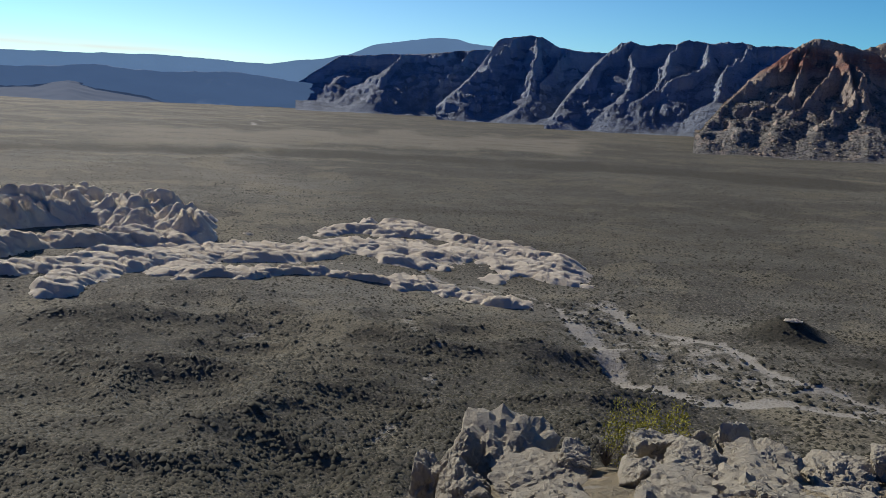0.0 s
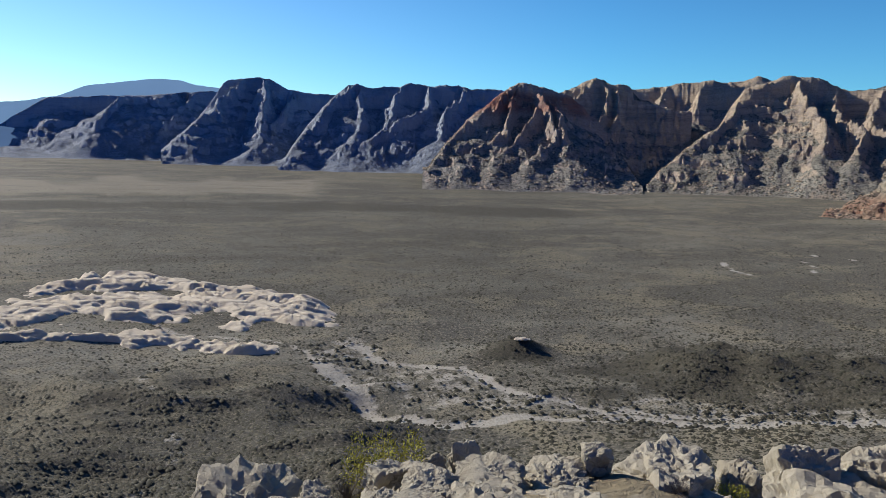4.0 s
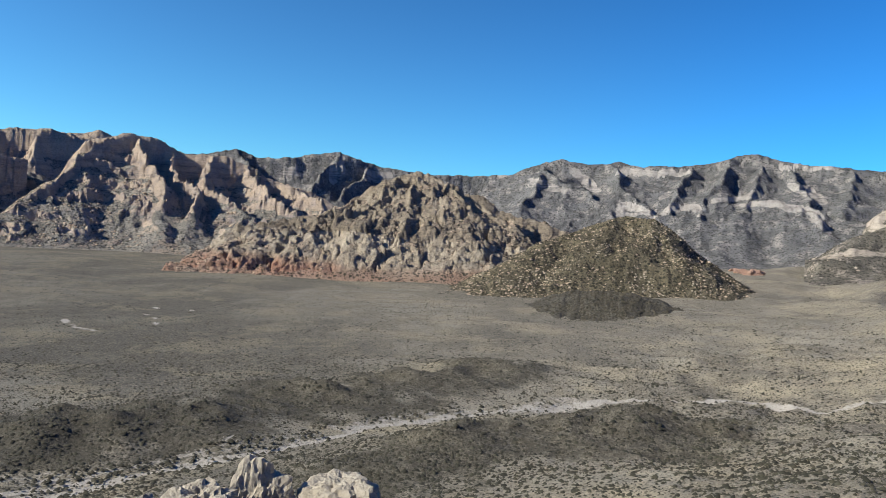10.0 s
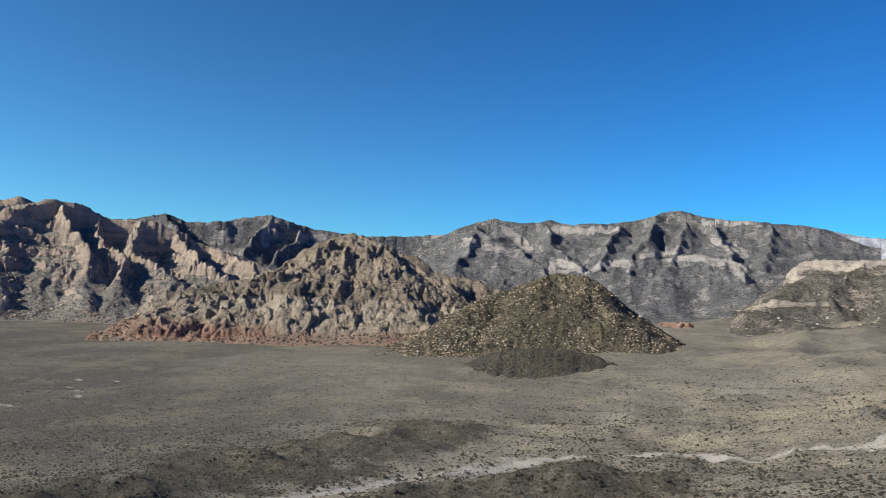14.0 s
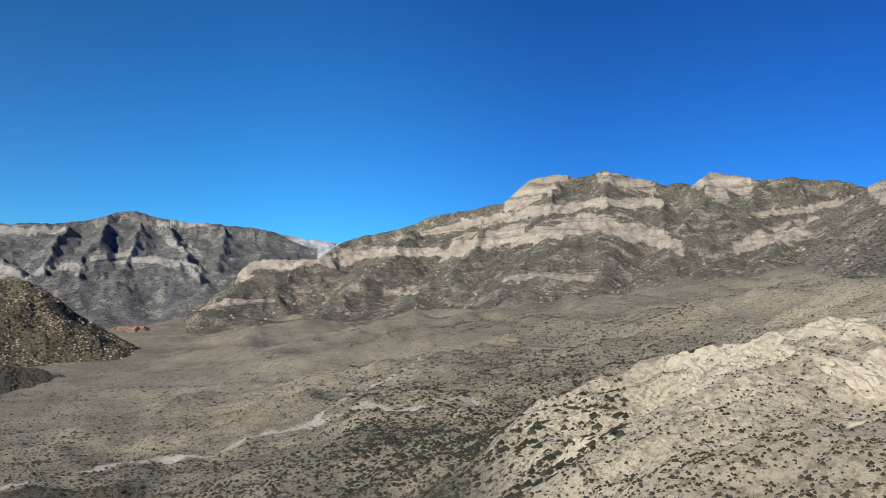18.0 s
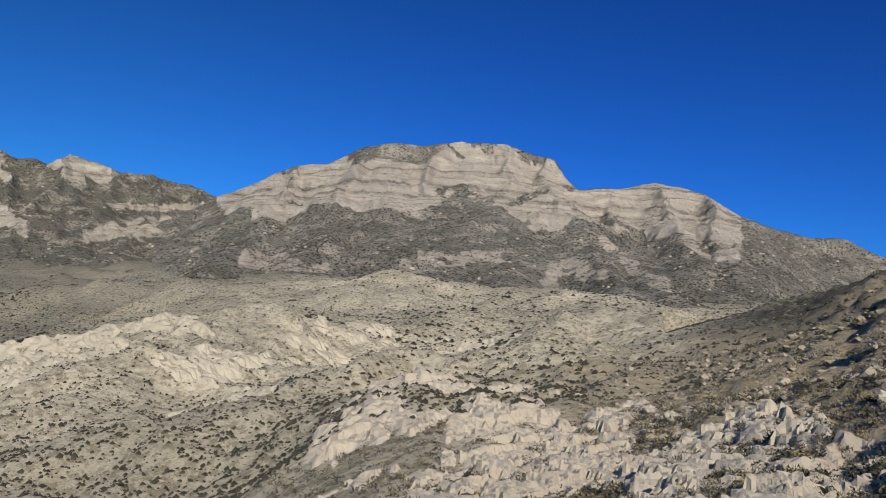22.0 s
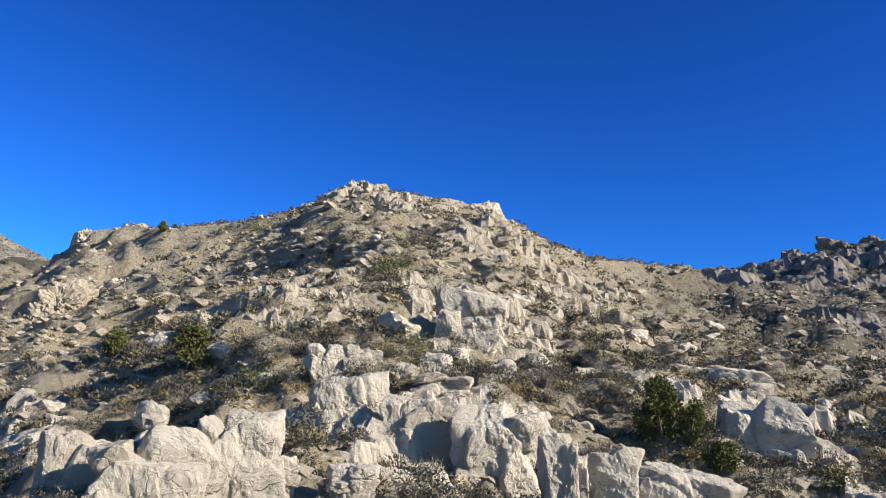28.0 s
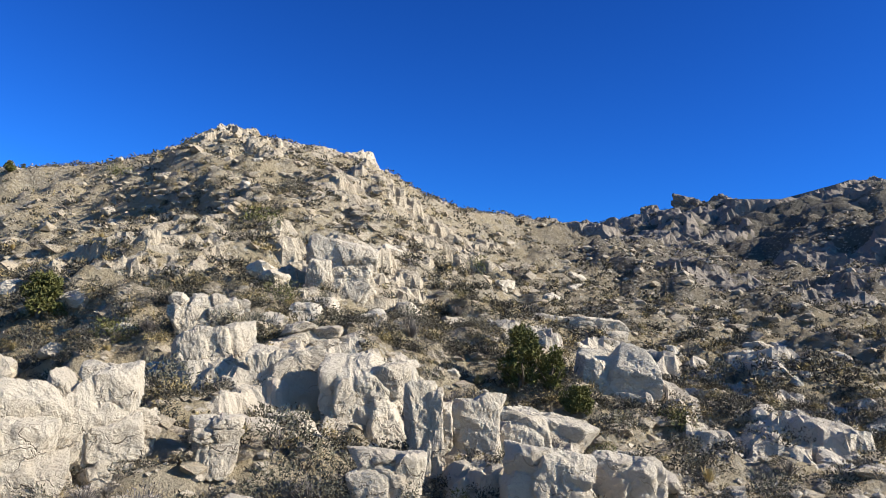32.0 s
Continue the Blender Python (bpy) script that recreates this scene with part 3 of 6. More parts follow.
def rough_ground(x, y, a, r):
    plain = smooth(230, 420, r) * smooth(175, 150, a)
    # hummocks and gullies below the ledge, gentler out on the plain
    hum = smooth(130, 220, r) * smooth(520, 380, r) * smooth(32, 5, a) * smooth(-70, -40, a)
    z = hum * 5.5 * (ridged(x / 110, y / 70, 1.0, 3) - 0.4)
    z = z + smooth(150, 260, r) * smooth(90, 45, a + 0 * r) * smooth(900, 400, r) * 2.0 * fbm(x / 60, y / 60, 2.0, 4)
    z = z + plain * 2.2 * fbm(x / 120, y / 120, 3.0, 5)
    # the small mound, and the bluff beyond the wash
    mx, my = polar(24.7, 465)
    z = z + 10.0 * np.exp(-(((x - mx) / 17) ** 2 + ((y - my) / 15) ** 2))
    for ba, br, bw, bd, bh in BLUFFS:
        bx, by = polar(ba, br)
        ca, sa_ = math.cos(radians(ba)), math.sin(radians(ba))
        u, v = (x - bx) * ca - (y - by) * sa_, (x - bx) * sa_ + (y - by) * ca
        z = z + bh * np.exp(-(u / bw) ** 2 - (v / bd) ** 2) * (0.8 + 0.55 * ridged(x / 46, y / 46, 9.0, 3))
    # dissected fans towards the cliffs
    fan = smooth(80, 100, a) * smooth(178, 160, a) * smooth(250, 450, r)
    for ba, br, bw, bd, bh in ((147, 520, 70, 50, 13), (139, 640, 80, 60, 12), (156, 480, 60, 45, 8), (128, 760, 90, 60, 12), (118, 860, 90, 60, 10), (150, 800, 120, 70, 14), (164, 420, 50, 40, 6), (108, 980, 120, 80, 12)):
        bx, by = polar(ba, br)
        ca, sa_ = math.cos(radians(ba)), math.sin(radians(ba))
        u, v = (x - bx) * ca - (y - by) * sa_, (x - bx) * sa_ + (y - by) * ca
        z = z + bh * np.exp(-(u / bw) ** 2 - (v / bd) ** 2)
    z = z + fan * np.minimum(r / 80.0, 19) * (ridged(x / 170, y / 170, 4.0, 4) - 0.5)
    z = z + smooth(62, 90, a) * smooth(178, 160, a) * smooth(160, 260, r) * smooth(1300, 700, r) * 5.5 * (ridged(x / 62, y / 62, 4.5, 5) - 0.5)
    # the white hill and its neighbours
    hill = smooth(106, 114, a) * smooth(176, 160, a) * smooth(60, 110, r) * smooth(420, 300, r)
    z = z + hill * (3.6 * (ridged(x / 55, y / 55, 5.0, 4) - 0.4) + 1.9 * (ridged(x / 17, y / 17, 5.5, 5) - 0.3))
    # the rocky hill beside the ledge
    side = smooth(165, 185, a) * smooth(12, 30, r)
    z = z + side * (1.5 * fbm(x / 14, y / 14, 6.0, 5) + 0.7 * ridged(x / 6, y / 6, 7.0, 3)) * np.clip(r / 60, 0.35, 1.6) + smooth(165, 185, a) * smooth(10, 18, r) * smooth(260, 120, r) * (0.4 * ridged(x / 2.6, y / 2.6, 7.7, 4) + 0.5 * (ridged(x / 4.5, y / 4.5, 2.7, 3) - 0.5))
    z = z + smooth(2, 8, r) * smooth(400, 60, r) * 0.22 * fbm(x / 2.1, y / 2.1, 8.0, 4)
    return z


def polar(az, r):
    return r * math.sin(radians(az)), r * math.cos(radians(az))


def on_land(az, r, lift=0.0):
    x, y = polar(az, r)
    return Vector((x, y, float(land(x, y)) + lift))


def seen_range(az, el, far=4800.0, near=12.0):
    """How far out along az the ground is met at that height angle (degrees)."""
    rr = np.exp(np.linspace(math.log(near), math.log(far), 900))
    z = land(rr * math.sin(radians(az)), rr * math.cos(radians(az)), False) - EYE
    e = np.degrees(np.arctan2(z, rr))
    hit = np.where(e >= el)[0]
    return float(rr[hit[0]]) if len(hit) else far


# dry washes, some pale scars and a far road, as lines of (bearing, height angle)
WASHES = [
    (10.5, ((9.3, -14.4), (10.3, -15.8), (12.1, -17.2), (15.1, -18.6), (20.1, -19.6), (27, -18.6), (34, -18), (41.4, -17.4), (49.4, -16.5), (55.5, -15.6), (59.6, -14.4), (63.7, -13.4))),
    (8.0, ((63.7, -13.4), (69.6, -12.0), (73.4, -11.1), (78.9, -10.5), (85.1, -9.5), (89.1, -9.1), (96.9, -7.8), (100.6, -7.2), (109.6, -6.5))),
    (34.0, ((11.5, -14.6), (15, -15.9), (20, -17.2), (27, -18.0), (36, -17.6)), 0.52),
    (22.0, ((36, -17.4), (50, -16.2), (62, -13.6), (73, -11.2)), 0.55),
    (7.0, ((13, -14.1), (16.7, -15.1), (20.7, -16.1), (25.4, -17.2), (31.2, -17.8), (41.4, -17.0))),
    (5.0, ((98, -7.5), (100.6, -6.1), (103.5, -5), (105.9, -4))),
    (4.0, ((-8.0, -11.2), (-2, -12.3), (3, -13.2), (9.3, -14.4))),
    (5.5, ((-1.5, -19.8), (-1.0, -21.5), (-3, -23), (-6.5, -25.2)), 0.5),
    (6.0, ((-2, -15.2), (-1.4, -16.4), (0, -17.3), (-1, -18.4)), 0.5),
    (6.0, ((-15.5, -16.5), (-12.5, -16.2), (-11.8, -15.5)), 0.5),
    (5.0, ((43.7, -6.6), (45.2, -7.3))),
    (5.0, ((37.9, -7.2), (40.2, -7.8))),
    (4.0, ((42.5, -6.3), (44.5, -6.0), (47.6, -6.2))),
    (9.0, ((-13.3, -1.5), (-13.0, -1.8), (-14.0, -2.3))),
]


def wash_amount(x, y):
    out = np.zeros(np.shape(x))
    x, y = x + 9 * fbm(x / 45, y / 45, 6.1, 4), y + 9 * fbm(x / 45 + 20, y / 45, 6.1, 4)
    for width, line, *strength in WASHES:
        pts = [polar(a, seen_range(a, e, near=60.0)) for a, e in line]
        fine = []
        for (x0, y0), (x1, y1) in zip(pts, pts[1:]):
            fine += [(x0, y0, x1, y1)]
        for x0, y0, x1, y1 in fine:
            dx, dy = x1 - x0, y1 - y0
            t = np.clip(((x - x0) * dx + (y - y0) * dy) / (dx * dx + dy * dy + 1e-9), 0, 1)
            wob = 1 + 0.5 * vnoise(x / 40, y / 40, 3.3)
            d = np.hypot(x - x0 - t * dx, y - y0 - t * dy)
            out = np.maximum(out, np.clip(1.15 - d / (width * wob), 0, strength[0] if strength else 1))
    return out


def build_ground():
    rr = np.concatenate([np.exp(np.linspace(math.log(1.0), math.log(25), 70, endpoint=False)), np.exp(np.linspace(math.log(25), math.log(180), 160, endpoint=False)),
                         np.exp(np.linspace(math.log(180), math.log(900), 210, endpoint=False)), np.exp(np.linspace(math.log(900), math.log(4950), 90))])
    aa = np.concatenate([np.arange(-34, 160, 0.56), np.arange(160, 252, 0.42), np.arange(252, 326.5, 1.5)])
    aa = np.append(aa, 326.0)
    A, Rr = np.meshgrid(aa, rr)
    x, y = Rr * np.sin(np.radians(A)), Rr * np.cos(np.radians(A))
    z = land(x, y)
    w = np.zeros(x.shape)
    k = (Rr > 150) & (Rr < 4500)
    w[k] = wash_amount(x[k], y[k])
    z = z - 1.2 * smooth(0.2, 0.8, w)
    az = np.where(A > 300, A - 360, A)
    near = smooth(150, 90, Rr) * smooth(150, 172, az) + smooth(60, 30, Rr)
    near = np.clip(near, 0, 1)
    hill = smooth(106, 116, az) * smooth(400, 250, Rr) * smooth(176, 166, az) + 0.55 * smooth(120, 150, az) * smooth(300, 420, Rr) * smooth(1500, 700, Rr)
    pale = np.clip(hill * 1.1 + 0.22 * smooth(30, 85, az) * smooth(200, 300, Rr), 0, 1) * (0.88 + 0.3 * fbm(x / 40, y / 40, 1.5, 3))
    el = np.degrees(np.arctan2(z - EYE, Rr))
    edge_n = fbm(az / 3.5, el / 0.7, 4.4, 4)
    straw = smooth(0.0, 0.25, 0.75 - np.abs(el + 2.95 - 0.02 * az) + 0.35 * edge_n) * smooth(12, 9, az + 3 * edge_n) * smooth(-28, -20, az) + 0.4 * smooth(0.0, 0.5, 1.1 - np.abs(el + 6.0) + 0.5 * edge_n) * smooth(-9, -13, az + 2 * edge_n)
    brush = 0.34 * smooth(20, 2, az) * smooth(120, 160, Rr) * smooth(470, 400, Rr) + smooth(34, 24, az) * (0.8 * smooth(0.0, 0.2, 0.35 - np.abs(el + 4.2) + 0.2 * edge_n) + 0.45 * smooth(-13, -9, el) * smooth(-12, -4, az))
    brush = np.maximum(brush, 0.25 * smooth(80, 40, az) * smooth(-13, -9, el) * smooth(-20, -4, az))
    for ba, br, bw, bd, bh in BLUFFS + ((24.7, 463, 17, 15, 0),):
        bx, by = polar(ba, br - 0.4 * bd)
        ca, sa_ = math.cos(radians(ba)), math.sin(radians(ba))
        u, v = (x - bx) * ca - (y - by) * sa_, (x - bx) * sa_ + (y - by) * ca
        brush = np.maximum(brush, 0.9 * smooth(1.35, 0.9, np.hypot(u / bw, v / (bd * 1.2)) + 0.5 * fbm(x / 20, y / 20, 3.1, 3)))
    # mask of the shaded hill, painted darker from this bearing on
    darkened = smooth(221, 234, az + 3 * fbm(x / 25, y / 25, 2.2, 3)) * smooth(30, 70, Rr) * (az < 300)
    scrub = smooth(120, 200, Rr) * (1 - 0.75 * np.clip(hill, 0, 1)) * (1 - 0.7 * np.clip(straw, 0, 1))
    verts = np.stack([x, y, z], -1).reshape(-1, 3)
    n, cols = len(verts), len(aa)
    faces = grid_faces(len(rr), cols)
    me = mesh_from("ground", verts, faces[:, ::-1], GROUND)
    for name, v in (("wash", w), ("near", near), ("pale", pale), ("straw", straw), ("scrub", scrub), ("brush", brush), ("darkened", darkened)):
        at = me.attributes.new(name, "FLOAT", "POINT")
        at.data.foreach_set("value", np.clip(v, 0, 1).astype(np.float32).ravel())
    thing("ground", me, "dusty desert ground with dry washes and scrub", "ground", kind="structure")
    m, bm = 64, bmesh.new()
    rings = []
    for k in range(9):
        ring = []
        for i in range(m):
            t = 2 * math.pi * i / m
            edge = 1.25 + 0.38 * float(fbm(np.array(math.cos(t) * 1.6), np.array(math.sin(t) * 1.6), 5.5, 4))
            q = edge * (0.04 + 0.96 * k / 8)
            x0, y0 = math.sin(t) * q, math.cos(t) * q
            rough = 0.05 * float(fbm(np.array(x0 * 2.2), np.array(y0 * 2.2), 7.5, 4))
            ring.append(bm.verts.new((x0, y0, float(land(x0, y0)) + 0.03 + 0.6 * rough - (0.16 if k == 8 else 0.0))))
        rings.append(ring)
    bm.faces.new(list(reversed(rings[0])))
    for r0, r1 in zip(rings, rings[1:]):
        for i in range(m):
            bm.faces.new((r0[i], r0[(i + 1) % m], r1[(i + 1) % m], r1[i]))
    bmesh.ops.recalc_face_normals(bm, faces=bm.faces)
    me = bpy.data.meshes.new("standing_ledge")
    bm.to_mesh(me), bm.free()
    me.materials.append(LEDGE)
    thing("standing_ledge", me, "flat grey limestone ledge underfoot", "ledge", kind="structure")


build_ground()


STONE = np.array([[0.8, 0, -0.4], [0, 0.8, -0.4], [-0.8, 0, -0.4], [0, -0.8, -0.4], [0.68, 0.68, 0.3], [-0.68, 0.68, 0.35], [-0.68, -0.68, 0.3], [0.68, -0.68, 0.35], [0, 0, 0.85]])
STONEF = np.array([[0, 1, 4], [1, 5, 4], [1, 2, 5], [2, 6, 5], [2, 3, 6], [3, 7, 6], [3, 0, 7], [0, 4, 7], [4, 5, 8], [5, 6, 8], [6, 7, 8], [7, 4, 8]])


DOT = np.array([[math.cos(k * 1.2566), math.sin(k * 1.2566), -0.15 + 0.25 * (k % 2)] for k in range(5)] + [[0, 0, 0.85]])
DOTF = np.array([[k, (k + 1) % 5, 5] for k in range(5)])


def strewn(points, size, shape, seed, flat):
    """Vertices and faces of many small lumps at the points given."""
    rs = np.random.RandomState(seed)
    V, Fc = shape
    n = len(points)
    a = rs.uniform(0, 2 * math.pi, n)
    p = np.repeat(V[None], n, 0) * (size[:, None, None] * rs.uniform(0.65, 1.35, (n, len(V), 1)))
    c, q = np.cos(a)[:, None], np.sin(a)[:, None]
    v = np.stack([p[..., 0] * c - p[..., 1] * q, p[..., 0] * q + p[..., 1] * c, p[..., 2] * flat], -1) + points[:, None, :]
    return v.reshape(-1, 3), (Fc[None] + (np.arange(n) * len(V))[:, None, None]).reshape(-1, 3)


def dress(ob, x, y, z, rise, bare, bushes, boulders, size, seed, material):
    """Bushes and boulders standing all over a mountain's near side."""
    rs = np.random.RandomState(seed)
    for name, count, lo, hi, mat, shape, flat in (("bushes", bushes, 0.9, 3.0, DARKSCRUB, (DOT, DOTF), 0.9), ("boulders", boulders, size * 0.3, size, material, (STONE, STONEF), 0.8)):
        if not count:
            continue
        i, j = rs.randint(3, x.shape[0] - 9, count * 2), rs.randint(1, x.shape[1] - 2, count * 2)
        patchy = fbm(x[i, j] / 90, y[i, j] / 90, seed * 1.3, 3) > rs.uniform(-0.9, 0.35, count * 2)
        keep = np.where(patchy & (rise[i, j] > 0.02) & ((name == "boulders") | (bare[i, j] < rs.uniform(0.2, 1.3, count * 2))))[0][:count]
        i, j = i[keep], j[keep]
        p, q = rs.uniform(0, 1, len(keep)), rs.uniform(0, 1, len(keep))
        at = [g[i, j] * (1 - p) * (1 - q) + g[i + 1, j] * p * (1 - q) + g[i, j + 1] * (1 - p) * q + g[i + 1, j + 1] * p * q for g in (x, y, z)]
        v, f = strewn(np.stack(at, 1), lo + (hi - lo) * rs.uniform(0, 1, len(keep)) ** 2.5, shape, seed, flat)
        tagged(part(name, mesh_from(name, v, f, mat, flat=name == "boulders"), ob), {"bushes": "dark bushes strewn over the slopes", "boulders": "pale boulders strewn over the slopes"}[name], kind="stuff")


# ---- mountains ----
def cells_flat(x, y, seed):
    """Random cells in plan: distance to the border, the cell's own value, and its tilt."""
    ix, iy = np.floor(x).astype(int), np.floor(y).astype(int)
    f1, f2 = np.full(x.shape, 9.0), np.full(x.shape, 9.0)
    own, tilt, cx, cy = (np.zeros(x.shape) for _ in range(4))
    for a in (-1, 0, 1):
        for b in (-1, 0, 1):
            h = _perm[_perm[(ix + a + seed) & 511] + ((iy + b) & 511)]
            dx, dy = x - (ix + a + 0.5 + 0.45 * _vals[h]), y - (iy + b + 0.5 + 0.45 * _vals[h + 171])
            d = np.hypot(dx, dy)
            n = d < f1
            f2 = np.where(n, f1, np.minimum(f2, d))
            f1 = np.where(n, d, f1)
            own = np.where(n, _vals[h + 77], own)
            tilt = np.where(n, _vals[h + 301] * dx + _vals[h + 402] * dy, tilt)
            cx, cy = np.where(n, x - dx, cx), np.where(n, y - dy, cy)
    return f2 - f1, own, tilt, cx, cy


def crest_line(pts, az):
    """Smooth monotone curve through (bearing, height angle) points."""
    xs, ys = np.array([p[0] for p in pts], float), np.array([p[1] for p in pts], float)
    lin = np.interp(az, xs, ys)
    d = 0.2
    return 0.5 * lin + 0.25 * np.interp(az - d, xs, ys) + 0.25 * np.interp(az + d, xs, ys)


# ridge lines that run down from each crest, as (bearing, height angle)
RIDGES = {
    "dark_massif": (((-1.1, 4.42), (-3.4, 3.16), (-4.9, 1.09)),
        ((1.4, 3.49), (0.3, 2.22), (-1.3, 0.92)),),
    "dark_cliff_peak": (((4.6, 4.67), (2.5, 2.56), (0.7, 1.05), (-1.0, -1.07)),
        ((5.8, 4.74), (6.0, 2.18), (4.9, -0.10)),
        ((7.9, 3.88), (6.8, 1.83), (5.9, 0.36)),),
    "plateau_cliff": (((12.3, 4.52), (11.1, 3.63), (9.8, 1.90), (8.3, 0.49), (7.1, -0.63)),
        ((13.0, 4.30), (12.6, 2.61), (12.3, 0.73), (11.8, -0.60)),
        ((17.8, 4.61), (17.4, 3.25), (15.2, 1.91), (13.5, 0.77), (12.6, -0.58)),
        ((15.6, 4.59), (14.9, 3.11), (14.4, 1.95)),
        ((20.4, 4.37), (18.9, 2.94), (18.2, 0.96)),),
    "pale_peak": (((29.2, 5.32), (28.2, 3.75), (27.9, 2.85)),
        ((29.8, 5.22), (30.3, 3.43), (29.7, 1.79), (29.2, 1.16)),
        ((30.9, 4.66), (31.4, 2.99), (30.9, 1.83), (30.3, 0.79)),),
    "back_ridge": (((34.3, 4.87), (33.9, 3.56), (33.6, 2.53)),
        ((36.8, 5.07), (36.4, 3.64)),),
    "red_tower_peak": (((23.9, 5.02), (21.9, 3.28), (19.9, 2.00), (18.7, 0.59), (18.0, -1.00)),
        ((23.8, 4.94), (23.3, 3.14), (23.2, 1.55), (22.0, 1.10), (20.1, -0.74), (17.8, -1.86)),
        ((25.4, 4.43), (26.4, 2.96), (26.9, 1.28), (24.7, -1.21), (23.6, -2.77)),
        ((26.2, 3.87), (27.1, 2.83), (27.5, 0.09), (27.8, -2.67)),
        ((25.5, 3.24), (24.3, 1.19), (22.6, -0.87), (21.0, -2.58)),),
    "tan_cliff_mountain": (((41.0, 5.31), (38.9, 3.72), (37.3, 1.63), (35.3, 0.34), (34.0, -1.35), (33.6, -2.51)),
        ((42.7, 5.22), (43.4, 3.43), (44.4, 1.84), (44.2, -0.20), (44.1, -2.17)),
        ((44.9, 4.47), (45.5, 2.88), (46.7, 1.90), (46.3, 0.48), (45.6, -0.97)),
        ((47.5, 4.52), (47.5, 2.52), (49.0, 1.56), (50.2, 0.72), (48.9, -0.65), (47.2, -1.93)),
        ((49.5, 4.15), (51.3, 2.41), (53.4, 1.08)),
        ((52.0, 3.21), (53.4, 2.84), (54.9, 2.09)),),
    "grey_back_mountain": (((48.9, 5.21), (50.9, 3.58), (52.1, 2.43)),
        ((55.8, 5.48), (55.0, 4.03), (54.3, 2.47)),
        ((58.2, 4.80), (57.5, 3.67), (56.9, 2.52)),
        ((69.0, 4.64), (67.8, 3.66), (67.1, 2.58)),),
    "rugged_rock_hill": (((62.0, 4.65), (60.0, 3.52), (58.1, 1.73), (55.3, 0.30), (53.4, -1.06), (52.3, -2.27)),
        ((62.0, 4.65), (61.3, 2.38), (58.9, 1.18), (56.6, -0.11), (54.5, -2.13)),
        ((62.8, 4.55), (64.5, 3.85), (65.9, 2.62), (63.9, 1.65), (62.9, 0.43)),
        ((60.6, 1.50), (60.3, -0.17), (60.0, -2.05)),
        ((65.8, 3.11), (67.9, 2.43), (68.8, 1.87)),
        ((72.3, 1.41), (68.8, 1.26), (65.2, 0.26), (63.0, -0.81), (62.1, -2.33), (60.5, -3.47)),
        ((68.8, 1.17), (68.1, -0.04), (67.4, -1.74)),
        ((58.0, 2.75), (56.0, 1.58), (51.7, 0.20), (49.3, -1.14), (48.2, -2.41)),
        ((58.2, 0.50), (57.9, -1.17), (56.7, -2.48)),),
    "bush_hill": (((76.4, 2.49), (75.4, 0.48), (73.5, -1.70), (71.6, -2.87)),
        ((72.9, 1.12), (71.4, -0.21), (69.9, -1.97)),
        ((77.6, 2.25), (78.2, 0.67), (77.5, -1.39)),
        ((80.0, 1.40), (80.9, 0.07), (80.6, -1.54)),
        ((82.8, 0.01), (82.5, -1.00), (82.2, -1.81)),),
    "banded_back_range": (((71.2, 5.83), (72.1, 4.74), (74.5, 4.28), (76.4, 2.37)),
        ((71.0, 5.49), (70.3, 3.82), (69.6, 2.54)),
        ((76.2, 6.18), (76.7, 4.60), (78.8, 2.72)),
        ((81.6, 6.22), (80.2, 4.39), (79.9, 3.10), (81.9, 2.11), (83.3, 0.63)),
        ((84.1, 7.04), (83.1, 5.31), (82.1, 4.09), (82.6, 2.74)),
        ((86.0, 6.37), (85.4, 4.44), (84.5, 2.27), (83.9, 0.28)),
        ((87.7, 6.42), (88.5, 5.14), (89.9, 3.52)),
        ((85.8, 4.27), (89.3, 3.60), (90.4, 1.87)),
        ((91.8, 6.33), (91.5, 4.87), (91.3, 3.40)),),
    "limestone_cliff_range": (((100.4, 5.56), (97.9, 4.13), (94.7, 3.12), (91.6, 1.53)),
        ((105.3, 6.15), (103.7, 4.31), (101.2, 2.27), (97.9, -0.14)),
        ((112.0, 8.10), (110.3, 5.46), (107.8, 3.02), (104.5, 0.59)),
        ((115.4, 9.83), (114.5, 6.19), (112.8, 3.35), (110.2, -0.31)),
        ((119.4, 9.86), (119.3, 6.44), (118.5, 4.44), (116.8, 1.23)),
        ((122.5, 8.50), (123.6, 5.07), (123.1, 3.10), (121.5, 0.35)),
        ((126.4, 9.52), (125.2, 6.97), (124.9, 5.80)),
        ((129.3, 8.65), (128.1, 5.65), (127.2, 3.75)),
        ((132.1, 8.62), (131.2, 5.48), (129.4, 2.90), (127.5, 0.25)),
        ((134.8, 8.02), (133.9, 5.32), (132.8, 2.77)),),
    "great_limestone_mountain": (((141.5, 10.44), (140.0, 7.55), (137.7, 4.54), (134.6, 1.53)),
        ((146.5, 12.29), (144.9, 8.61), (143.4, 5.65), (141.1, 1.83)),
        ((152.3, 12.90), (150.7, 9.62), (152.4, 7.20), (149.3, 3.82), (146.9, 1.27)),
        ((156.3, 13.07), (156.8, 10.71), (154.8, 8.67), (152.9, 5.99), (150.9, 3.06)),
        ((159.5, 12.28), (158.8, 8.91), (158.0, 6.51), (156.5, 2.46)),
        ((160.9, 10.88), (161.1, 8.12), (163.3, 5.78), (165.2, 2.73)),
        ((164.1, 10.13), (164.4, 7.73), (166.2, 5.04), (168.3, 2.44)),
        ((167.7, 10.46), (168.3, 7.69), (170.3, 5.08)),
        ((171.1, 9.78), (171.7, 6.91), (172.9, 4.36)),
        ((157.6, 9.71), (160.7, 9.11)),),
}
